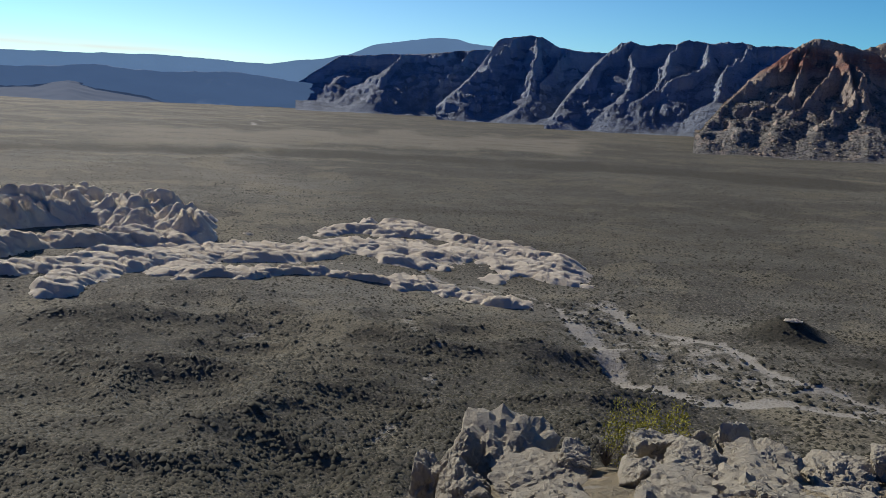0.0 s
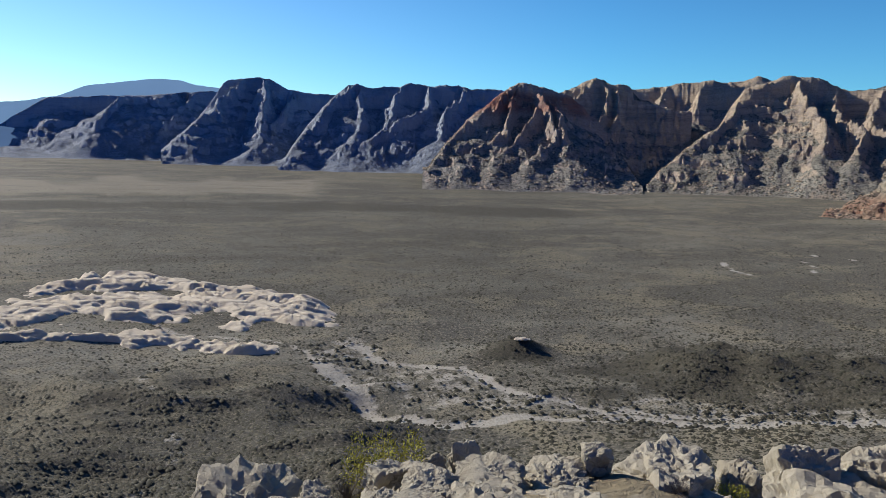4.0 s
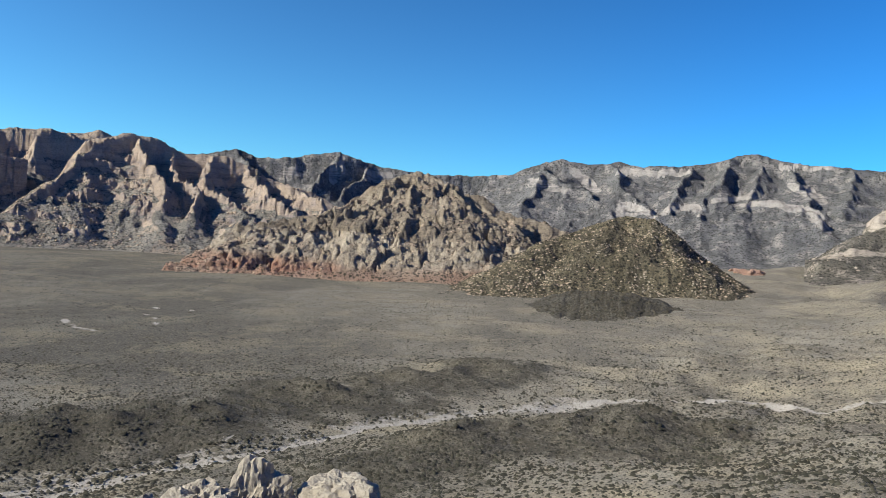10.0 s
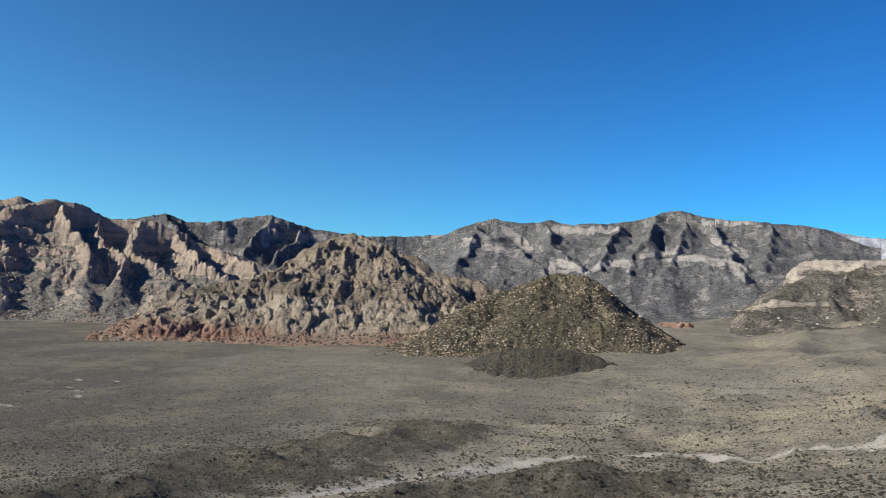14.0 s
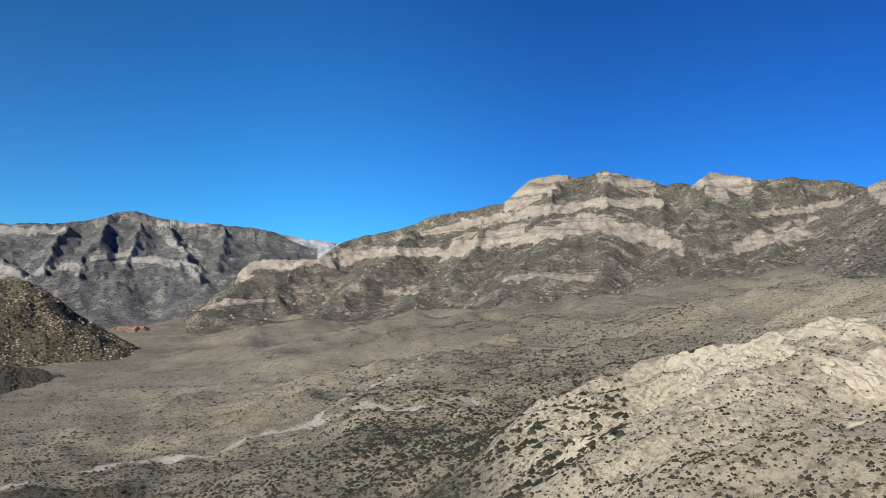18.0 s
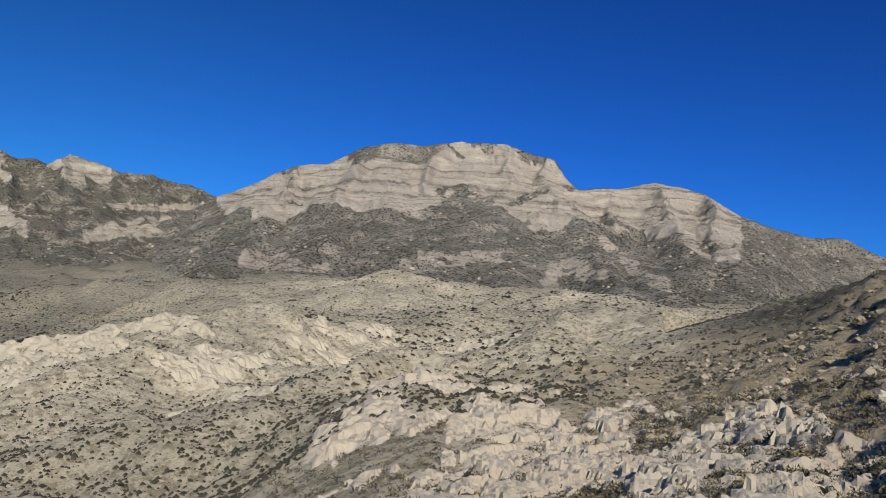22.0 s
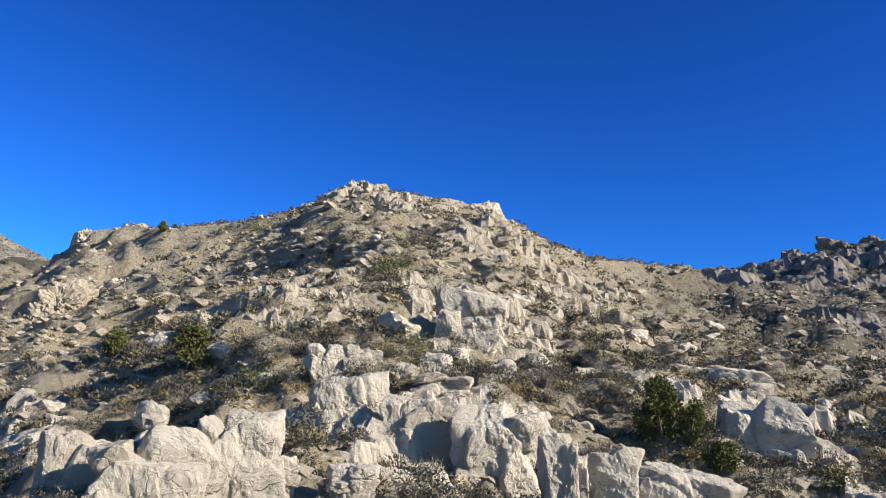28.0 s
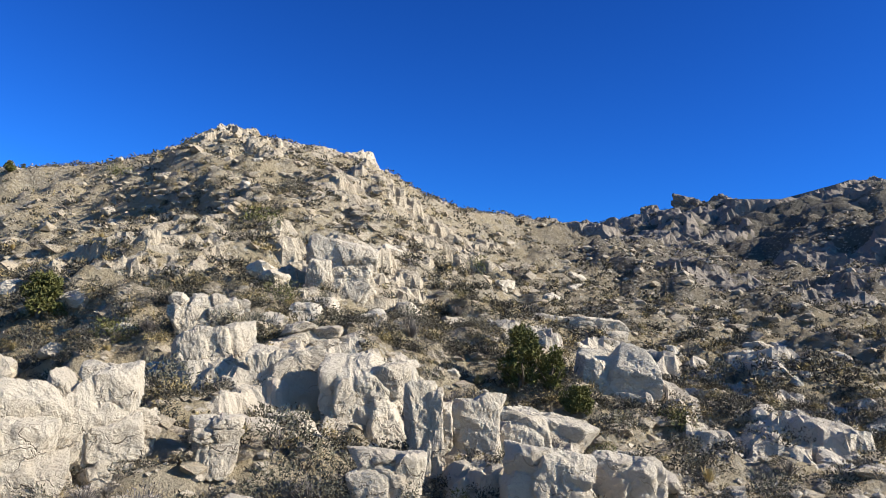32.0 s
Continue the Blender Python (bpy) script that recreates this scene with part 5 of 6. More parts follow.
def cells(p, seed):
    """Distance to the border between random cells, for cracks."""
    i0 = np.floor(p).astype(int)
    f1, f2, own = np.full(len(p), 9.0), np.full(len(p), 9.0), np.zeros(len(p))
    for a in (-1, 0, 1):
        for b in (-1, 0, 1):
            for c in (-1, 0, 1):
                g = i0 + (a, b, c)
                h = _perm[_perm[_perm[(g[:, 0] + seed) & 511] + (g[:, 1] & 511)] + (g[:, 2] & 511)]
                q = g + 0.5 + 0.45 * np.stack([_vals[h], _vals[(h + 171) % 1536], _vals[(h + 402) % 1536]], 1)
                d = np.linalg.norm(p - q, axis=1)
                n = d < f1
                f2 = np.where(n, f1, np.minimum(f2, d))
                f1 = np.where(n, d, f1)
                own = np.where(n, _vals[(h + 77) % 1536], own)
    return f2 - f1, own


def rock_verts(seed, level, dims, blocky=0.5, rough=0.08, crack=0.06, grain=1.0, beds=0.0):
    """A boulder: cut by random planes, cracked and weathered. dims: half sizes in metres."""
    d, f = BALLS[level]
    rs = np.random.RandomState(seed)
    n = rs.normal(size=(12, 3))
    n /= np.linalg.norm(n, axis=1, keepdims=True)
    box = np.array([[1, 0, 0], [-1, 0, 0], [0, 1, 0], [0, -1, 0], [0, 0, 1], [0, 0, -1]]) + rs.normal(size=(6, 3)) * 0.24
    box /= np.linalg.norm(box, axis=1, keepdims=True)
    planes = np.concatenate([box, n])
    h = np.concatenate([rs.uniform(0.62, 0.78, 6) if blocky > 0.5 else rs.uniform(0.76, 0.95, 6), rs.uniform(0.70, 1.0, 12)])
    dot = d @ planes.T
    rad = np.where(dot > 0.02, h / np.maximum(dot, 0.02), 9.0)
    k = 12 + 46 * blocky
    rad = -np.log(np.exp(-k * np.minimum(rad, 3)).sum(1)) / k
    p = d * rad[:, None] * 1.12 * np.array(dims)
    size = float(np.mean(dims))
    o = seed * 7.7
    g = p / (size * 0.55 * grain)
    disp = rough * size * fbm(g[:, 0] + o, g[:, 1], g[:, 2], 5, 0.55)
    if crack:
        e = cells(p / (size * 0.75 * grain) + 0.25 * np.stack([fbm(g[:, 0], g[:, 1], g[:, 2] + o, 2)] * 3, 1) + o, seed)
        e, own = e
        disp = disp - crack * size * smooth(0.10, 0.0, e) + crack * 0.9 * size * own
        e, own = cells(p / (size * 0.33 * grain) + 0.4 * np.stack([fbm(g[:, 0] * 2, g[:, 1] * 2, g[:, 2] * 2 + o, 2)] * 3, 1) - o, seed + 9)
        disp = disp - 0.3 * crack * size * smooth(0.10, 0.0, e) + 0.16 * crack * size * own
    if beds:
        w = p[:, 2] / (beds * size) + 1.1 * fbm(g[:, 0] * 0.5, g[:, 1] * 0.5, g[:, 2] + o, 3)
        disp = disp - 0.06 * size * smooth(0.35, 0.0, np.abs((w % 1.0) - 0.5))
    return p + d * disp[:, None], f


def rock_mesh(name, material, seed, level, dims, **kw):
    p, f = rock_verts(seed, level, dims, **kw)
    lo, hi = p.min(0), p.max(0)
    p = (p - (lo + hi) / 2) / (hi - lo) * 2 * np.array(dims)
    return mesh_from(name, p, f, material, flat=True)


def rock_at(name, span, r, material, label, seed, level=4, deep=0.8, category="rock", group="", lean=0.0, seen_from=220, **kw):
    """A rock that fills the bearings and height angles of span at r metres, and reaches down into the ground."""
    a0, a1, e0, e1 = span
    az = (a0 + a1) / 2
    half = r * math.tan(radians((a1 - a0) / 2))
    ex, ey = polar(seen_from, ARM)
    x, y = polar(az, r)
    x, y = x + ex, y + ey
    d = half * deep
    x, y = polar(az, r + 0.4 * d)
    x, y = x + ex, y + ey
    top = EYE + (r + 0.4 * d) * math.tan(radians(e1))
    low = min(EYE + r * math.tan(radians(e0)), float(land(x, y)) - 0.12 * half)
    tall = max((top - low) / 2, 0.1)
    me = rock_mesh(name, material, seed, level, (half, d, tall), **kw)
    at = Matrix.Translation((x, y, (top + low) / 2)) @ pose(0, 0, 0, 0, lean, -az)
    return thing(name, me, label, category, group, at=at)


# weathered rocks along the ledge's rim
RIM = (((-2.0, 1.8, -29.1, -25.6), 7.0), ((0.4, 3.9, -26.9, -24.0), 7.6), ((1.0, 10.3, -26.6, -23.0), 7.8), ((0.1, 5.2, -29.6, -26.2), 6.6), ((4.3, 12.5, -29.2, -25.6), 6.7),
       ((9.6, 12.4, -27.0, -24.0), 7.2), ((14.2, 18.7, -24.6, -21.9), 7.5), ((18.4, 21.1, -23.7, -21.8), 8.0), ((20.7, 23.5, -22.7, -20.5), 8.2), ((14.4, 17.3, -27.5, -24.4), 6.5),
       ((17.3, 22.3, -26.8, -22.8), 6.9), ((21.0, 27.1, -25.9, -22.2), 7.2), ((26.2, 31.6, -24.7, -21.7), 7.8), ((30.6, 33.2, -23.9, -20.1), 8.2),
       ((30.9, 38.6, -25.3, -20.4), 8.6), ((38.4, 41.9, -24.0, -20.2), 9.5), ((41.6, 46.7, -21.8, -18.4), 11.0), ((45.9, 52.2, -21.0, -17.8), 11.6),
       ((51.1, 56.3, -20.8, -15.7), 13.2), ((40.3, 54.4, -24.5, -20.1), 10.0), ((55.8, 62.4, -21.6, -16.9), 12.8))
for i, (span, r) in enumerate(RIM):
    span = (span[0], span[1], span[3] - 0.6 * (span[3] - span[2]), span[3])
    rock_at("rim_boulder", span, r, LEDGE, "pitted grey limestone boulder on the ledge's rim", 40 + i, 5, 1.3, group="rocks along the rim", seen_from=0 if span[0] < 30.8 else 33, blocky=0.3, rough=0.13, crack=0.05, grain=0.7)

# pale blocks and slabs on the hillside across the gully
BLOCKS = (((201.4, 206.8, -7.5, -1.3), 22, 0.8), ((206.5, 212.1, -9.4, -2.5), 21, 0.7), ((211.7, 217.8, -10.0, -2.6), 20, 0.7), ((200.9, 203.6, -1.8, 0.8), 26, 0.8), ((203.4, 206.1, -1.6, 0.7), 26, 0.8),
          ((208.6, 212.7, -2.9, -0.9), 24, 0.8), ((210.1, 214.8, 0.5, 5.8), 32, 0.9), ((187.2, 195.0, -13.8, -6.1), 15, 0.8), ((193.7, 199.7, -13.8, -4.7), 15.5, 0.8), ((195.8, 198.5, -7.1, -4.3), 19, 0.8),
          ((217.9, 221.2, -13.9, -4.7), 17, 0.9), ((221.0, 224.8, -12.9, -5.4), 17.5, 0.7), ((224.1, 228.5, -12.7, -6.8), 18, 0.7), ((225.2, 231.3, -13.6, -8.6), 15, 0.8), ((230.9, 236.3, -13.0, -8.5), 17, 0.8),
          ((229.8, 235.5, -7.8, -1.2), 27, 0.6), ((236.8, 240.3, -7.8, -3.5), 30, 0.7), ((241.8, 244.4, -8.9, -3.1), 33, 0.8), ((244.2, 247.2, -8.7, -3.9), 34, 0.9), ((248.0, 251.4, -9.8, -4.3), 32, 0.9),
          ((198.3, 200.9, -9.2, -7.2), 16, 0.9), ((203.0, 206.4, -9.5, -7.7), 15.5, 0.9), ((214.1, 219.3, -13.6, -9.6), 14.5, 0.9), ((184.4, 190.5, -13.8, -6.6), 16.5, 0.8))
BLOCKS += (((198.5, 210.5, -8.8, -4.6), 23.5, 0.35), ((207.0, 219.5, -10.5, -4.4), 22.5, 0.3), ((218.5, 231.0, -11.5, -6.0), 20.5, 0.3), ((186.0, 201.0, -12.0, -7.2), 18.5, 0.3), ((228.0, 246.0, -9.5, -5.2), 29.0, 0.25), ((216.5, 226.0, -4.5, -0.5), 31.0, 0.4), ((226.5, 233.0, -2.0, 1.0), 38.0, 0.4))
def jointed_block(name, span, r, material, label, seed, deep, group, size=1.0, seen_from=220):
    """A mass of rock that fills the bearings and height angles of span at r metres: a body, and the pieces that its joints part it into."""
    a0, a1, e0, e1 = span
    rs = np.random.RandomState(seed)
    az, wide = (a0 + a1) / 2, r * radians(a1 - a0)
    ex, ey = polar(seen_from, ARM)
    deep = deep * wide / 2
    x, y = polar(az, r + 0.5 * deep)
    top = EYE + r * math.tan(radians(e1))
    low = EYE + r * math.tan(radians(e0))
    tall = top - low
    base = new(name)
    tagged(base, label, "rock", group)
    base.matrix_world = Matrix.Translation((x + ex, y + ey, low)) @ pose(0, 0, 0, 0, 0, -az)
    foot = min(float(land(x + ex, y + ey)) - low - 0.3, 0.0)
    me = rock_mesh("body", material, seed, 5, (wide * 0.5, deep * 0.85, (tall * 0.97 - foot) / 2), blocky=0.6, rough=0.06, crack=0.026, grain=0.7)
    part("body", me, base, at=Matrix.Translation((0, 0.22 * deep, (tall * 0.97 + foot) / 2)))
    step = 1.25 * size * rs.uniform(0.8, 1.2)
    cols, rows = max(2, min(6, round(wide / (step * 1.25)))), max(2, min(5, round(tall / step)))
    lean = rs.uniform(-8, 8)
    edges = np.sort(np.concatenate([[0, 1], (np.arange(1, cols) + rs.uniform(-0.3, 0.3, cols - 1)) / cols]))
    for c in range(cols):
        u0, u1 = (edges[c] - 0.5) * wide, (edges[c + 1] - 0.5) * wide
        mid = abs((u0 + u1) / wide)
        height = tall * (1 - 0.3 * mid ** 2 * rs.uniform(0.4, 1.3)) * rs.uniform(0.9, 1.03)
        cuts = np.sort(np.concatenate([[0, 1], (np.arange(1, rows) + rs.uniform(-0.35, 0.35, rows - 1)) / rows]))
        for k in range(rows):
            z0, z1 = cuts[k] * height, cuts[k + 1] * height
            half = np.array([(u1 - u0) * 0.64, deep * rs.uniform(0.5, 0.7), (z1 - z0) * 0.66])
            me = rock_mesh("piece", material, seed * 31 + c * 7 + k, 5 if max(half) > 0.55 else 4, half, blocky=0.72, rough=0.06, crack=0.026, grain=0.75)
            back = -0.16 * deep + 0.45 * deep * (k / rows) + rs.uniform(-0.1, 0.1) * deep + 0.3 * deep * mid ** 2
            part("piece", me, base, at=Matrix.Translation(((u0 + u1) / 2, back, (z0 + z1) / 2)) @ pose(0, 0, 0, rs.uniform(-5, 5), lean + rs.uniform(-4, 4), rs.uniform(-9, 9)))
    return base


for i, (span, r, deep) in enumerate(BLOCKS):
    jointed_block("limestone_block", span, r, BLOCK, "pale cracked limestone block on the stony hillside", 140 + i, deep, "blocks on the hillside", r / 20)

# crags of the hill's crest, its flank and the spur below it
CRAGS = (((202.6, 204.7, 11.0, 12.6), 83), ((204.1, 205.9, 10.9, 12.5), 83), ((201.6, 206.9, 9.6, 11.8), 81), ((208.0, 211.8, 8.4, 11.9), 74), ((211.6, 214.9, 9.2, 12.0), 75), ((214.7, 216.9, 7.6, 9.9), 72), ((209.2, 212.1, 6.0, 8.0), 55),
         ((194.4, 199.2, 4.8, 6.6), 80), ((193.1, 195.6, 2.3, 4.1), 62), ((199.5, 203.0, 2.4, 4.5), 45), ((208.4, 210.7, 6.0, 8.0), 56), ((182.7, 187.1, 0.0, 3.8), 66), ((184.6, 186.6, 6.2, 7.2), 110), ((188, 190, 7.2, 8.0), 108),
         )
for i, (span, r) in enumerate(CRAGS):
    rock_at("hill_crag", span, r, HILLROCK if i > 5 else BLOCK, "broken tan limestone crag standing out of the slope", 240 + i, 5, 0.8, group="crags of the hill", blocky=0.8, rough=0.12, crack=0.09, grain=0.6)
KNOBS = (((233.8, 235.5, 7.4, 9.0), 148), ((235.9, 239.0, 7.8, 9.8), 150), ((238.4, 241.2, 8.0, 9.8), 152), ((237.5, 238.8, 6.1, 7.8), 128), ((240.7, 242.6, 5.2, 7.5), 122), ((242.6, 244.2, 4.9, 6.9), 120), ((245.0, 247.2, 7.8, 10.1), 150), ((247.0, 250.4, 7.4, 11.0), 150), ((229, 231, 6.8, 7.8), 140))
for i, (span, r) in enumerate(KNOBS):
    rock_at("shaded_crag", span, r, DARKROCK, "dark crag on the shaded hill", 340 + i, 5, 0.8, group="knobs of the shaded hill", blocky=0.3, rough=0.2, crack=0.1, grain=0.8)

def patch(a0, a1, r0, r1, step):
    rm = math.sqrt(r0 * r1)
    na, nr = int(radians(a1 - a0) * rm / step) + 2, int(math.log(r1 / r0) * rm / step) + 2
    A, Q = np.meshgrid(np.linspace(a0, a1, na), np.exp(np.linspace(math.log(r0), math.log(r1), nr)))
    s, t = np.meshgrid(np.linspace(0, 1, na), np.linspace(0, 1, nr))
    edge = np.minimum(np.minimum(s, 1 - s), np.minimum(t, 1 - t)) * 2
    return A, Q, Q * np.sin(np.radians(A)), Q * np.cos(np.radians(A)), edge


def sheet_mesh(name, x, y, z, keep, material, flat):
    f = grid_faces(*x.shape)[:, ::-1]
    k = keep.ravel()[f].any(1)
    f = f[k]
    used, f = np.unique(f, return_inverse=True)
    return mesh_from(name, np.stack([x, y, z], -1).reshape(-1, 3)[used], f.reshape(-1, 4), material, flat=flat)


def bedrock(a0, a1, r0, r1, seed, step, high, size, cover=0.0, material=None, cap=True, label="fractured tan limestone bedrock breaking out of the slope"):
    """Bedrock that stands out of the slope in cracked, tilted blocks."""
    A, Q, x, y, edge = patch(a0, a1, r0, r1, step)
    m = smooth(0.28, 0.52, smooth(0, 0.55, edge) * (0.62 + cover) + 0.75 * fbm(x / (size * 3.2), y / (size * 3.2), seed, 4) * smooth(0, 0.2, edge)) * smooth(0.03, 0.28, edge + 0.2 * fbm(x / size, y / size, seed + 7, 3))
    wx, wy = 0.35 * size * fbm(x / size, y / size, seed + 2, 3), 0.35 * size * fbm(x / size + 30, y / size, seed + 2, 3)
    ca, sa_ = math.cos(seed), math.sin(seed)
    u, w = ((x + wx) * ca + (y + wy) * sa_) / size, ((y + wy) * ca - (x + wx) * sa_) / (size * 0.65)
    e1, o1, t1, cu, cw = cells_flat(u, w, seed)
    e2, o2, t2, du, dw = cells_flat(u * 2.4 + 5, w * 2.4, seed + 5)
    here = land(x, y)
    # each block keeps the height of its own middle, so that the slope breaks into steps
    cu, cw = cu * size, cw * size * 0.65
    block = land(cu * ca - cw * sa_, cu * sa_ + cw * ca)
    du, dw = (du - 5) / 2.4 * size, dw / 2.4 * size * 0.65
    small = land(du * ca - dw * sa_, du * sa_ + dw * ca)
    lift = 0.45 * np.clip(block - here, -1.2, 1.2) + 0.3 * np.clip(small - here, -0.7, 0.7)
    h = lift + high * (0.20 + 0.17 * o1 + 0.20 * t1 + 0.08 * o2 + 0.10 * t2 - 0.22 * smooth(0.09, 0.0, e1) - 0.09 * smooth(0.09, 0.0, e2) + 0.08 * fbm(u * 4, w * 4, seed, 4))
    z = here - 0.3 * (1 - m) + m * np.maximum(h, -0.2)
    if cap and a0 > 175:
        z = np.minimum(z, EYE + Q * np.tan(np.radians(np.interp(A, SKYLINE_A, SKYLINE_E) + 0.25)))
    return thing("bedrock_outcrop", sheet_mesh("bedrock_outcrop", x, y, z, m > 0.03, material or BLOCK, True), label, "outcrop", "bedrock of the hillside")


for i, (a0, a1, r0, r1, step, high, size, cover) in enumerate((
        (152, 168, 27, 85, 0.22, 1.8, 2.6, 0.26), (164, 180, 22, 62, 0.2, 1.5, 2.2, 0.22), (152, 163, 60, 98, 0.35, 2.6, 3.4, 0.2), (176, 189, 24, 48, 0.2, 0.9, 1.8, -0.05),
        (184, 200, 15, 22, 0.11, 0.8, 1.5, 0.22), (198, 221, 17.5, 27, 0.13, 1.0, 1.7, 0.16),
        (197, 217, 62, 86, 0.26, 1.4, 1.8, -0.22), (206, 220, 28, 44, 0.18, 1.2, 1.8, -0.16), (218, 236, 14.5, 22, 0.12, 0.8, 1.5, 0.16), (219, 240, 24, 40, 0.2, 1.2, 2.0, 0.05),
        (236, 252, 22, 40, 0.2, 1.1, 2.0, -0.12), (192, 208, 32, 52, 0.2, 1.0, 1.5, -0.22), (208, 226, 46, 70, 0.26, 1.2, 1.7, -0.2), (142, 156, 60, 110, 0.4, 2.0, 3.0, 0.0), (136, 157, 24, 66, 0.25, 1.4, 2.2, 0.1))):
    bedrock(a0, a1, r0, r1, 11 + i, step, high, size, cover, HILLROCK if r0 >= 28 and a0 > 170 else BLOCK)
for i, (a0, a1, r0, r1, step, high, size, cover) in enumerate(((-3.5, 13.5, 5.6, 8.4, 0.04, 0.22, 0.6, 0.4), (11.5, 33, 5.7, 9.0, 0.042, 0.3, 0.7, 0.25), (30, 48, 7.4, 11.5, 0.055, 0.55, 0.9, 0.2), (44, 65, 9.0, 14.0, 0.075, 0.6, 1.0, 0.15))):
    bedrock(a0, a1, r0, r1, 101 + i, step, high, size, cover, LEDGE, False, "broken grey-tan limestone along the ledge's rim")
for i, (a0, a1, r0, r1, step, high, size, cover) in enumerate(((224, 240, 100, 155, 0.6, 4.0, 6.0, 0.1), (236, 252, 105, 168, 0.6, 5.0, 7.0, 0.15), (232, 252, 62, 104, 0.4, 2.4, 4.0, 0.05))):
    bedrock(a0, a1, r0, r1, 61 + i, step, high, size, cover, DARKROCK, True, "dark crags on the shaded hillside")
for i, (a0, a1, r0, r1, step, high, size, cover) in enumerate(((114, 127, 150, 235, 0.7, 2.4, 4.0, -0.18), (122, 138, 205, 290, 0.8, 2.4, 4.5, -0.18), (130, 146, 120, 215, 0.7, 2.0, 4.0, -0.2), (140, 160, 190, 330, 1.0, 2.5, 5.0, -0.2))):
    bedrock(a0, a1, r0, r1, 81 + i, step, high, size, cover, PALEHILL, False, "pale crumbling rock on the white hill")


# slickrock out on the plain
def slickrock(name, line, half, high, grain, label, seed, material=None, step=1.5):
    """A long swell of bare sandstone, rounded into pillows with deep joints, along a line of bearings and height angles."""
    la, le = [p[0] for p in line], [p[1] for p in line]
    rl = [seen_range(a, e, near=60.0) for a, e in line]
    A, Q, x, y, edge = patch(la[0], la[-1], min(rl) - 2.6 * half, max(rl) + 2.6 * half, step)
    d = np.abs(Q - np.interp(A, la, rl) - 0.4 * half * fbm(x / (half * 2), y / (half * 2), seed, 3)) / half
    end = smooth(0, 0.16, np.minimum((A - la[0]), (la[-1] - A)) / (la[-1] - la[0]))
    m = smooth(1.05, 0.25, d + 0.7 * fbm(x / (grain * 3), y / (grain * 3), seed + 4, 3) * smooth(0, 0.5, d)) * end
    g = grain
    az = radians(-14 + 8 * math.sin(seed))
    u, w = x * math.cos(az) + y * math.sin(az), y * math.cos(az) - x * math.sin(az)
    u, w = u + 0.6 * g * fbm(x / g, y / g, seed, 2), w + 0.45 * g * fbm(x / (g * 1.6) + 9, y / (g * 1.6), seed, 3)
    # plates parted by joints, each with its own height and tilt, over long rounded swells
    e1, o1, t1, _, _ = cells_flat(u / (g * 3.0), w / (g * 0.95), int(seed))
    e2, o2, t2, _, _ = cells_flat(u / (g * 1.2) + 3, w / (g * 0.34), int(seed) + 5)
    swell = 0.75 * np.abs(vnoise(u / (g * 5.5), w / (g * 1.5), seed)) ** 0.6
    plates = 0.26 * o1 + 0.22 * t1 + 0.12 * o2 + 0.14 * t2 + 0.45 * smooth(0.0, 0.3, e1) + 0.14 * smooth(0.0, 0.3, e2)
    z = land(x, y) - 4.0 * (1 - m) ** 1.5 + high * m * (swell + plates)
    z = z + 0.25 * m * fbm(x / (g * 0.22), y / (g * 0.22), seed + 8, 3)
    thing(name, sheet_mesh(name, x, y, z, m > 0.02, material or SLICK, False), label, "outcrop", "slickrock outcrops")


DOME, SLEDGE, KNOB = "pale slickrock swell rounded into pillows on the scrub plain", "low grey slickrock ledge beside the wash", "rounded grey-tan sandstone knolls with deep joints"
slickrock("slickrock_swell", ((-24, -11.9), (-13, -11.3), (-6, -11.0), (0, -11.2), (5, -11.7), (9, -12.3), (14, -12.9)), 62, 4.4, 11, DOME, 5.0)
slickrock("slickrock_swell", ((-11, -9.9), (-6, -9.55), (-2, -9.9), (3, -10.5), (7, -11.3), (12, -12.2)), 40, 6.0, 12, DOME, 16.0)
slickrock("slickrock_ledge", ((-22, -13.4), (-14, -13.0), (-9, -12.9), (-4, -13.2), (1, -13.8), (5, -14.3), (9, -14.6)), 22, 3.8, 8, SLEDGE, 27.0, step=1.2)
slickrock("slickrock_swell", ((-36, -12.5), (-29, -12.3), (-24, -12.2), (-17, -12.2)), 52, 5.2, 12, DOME, 38.0)
slickrock("slickrock_swell", ((-36, -10.9), (-29, -10.7), (-24, -10.5), (-16, -10.7)), 50, 8, 14, DOME, 49.0)
slickrock("sandstone_knoll", ((-37, -9.2), (-30, -8.9), (-25, -8.7), (-21, -9.2), (-15.5, -10.0)), 66, 20, 17, KNOB, 60.0, step=1.6)


def outcrop(line, count, size, material, label, name, seed, rise=0.42, spread=0.3):
    rs = np.random.RandomState(seed)
    for i in range(count):
        t = (i + rs.uniform(-0.3, 0.3)) / (count - 1)
        az = float(np.interp(t, np.linspace(0, 1, len(line)), [p[0] for p in line])) + rs.uniform(-0.5, 0.5)
        el = float(np.interp(t, np.linspace(0, 1, len(line)), [p[1] for p in line])) + rs.uniform(-spread, spread)
        r = seen_range(az, el, near=60.0)
        s = size * rs.uniform(0.55, 1.25)
        me = rock_mesh(name, material, seed * 100 + i, 4, (s, s * rs.uniform(0.45, 0.75), s * rise * rs.uniform(0.7, 1.2)), blocky=0.15, rough=0.2, crack=0.06, grain=0.7, beds=0.16)
        thing(name, me, label, "outcrop", "rock ledges on the plain", at=Matrix.Translation(on_land(az, r, s * rise * 0.15)) @ pose(0, 0, 0, rs.uniform(-6, 6), rs.uniform(-6, 6), -az + rs.uniform(-30, 30)))


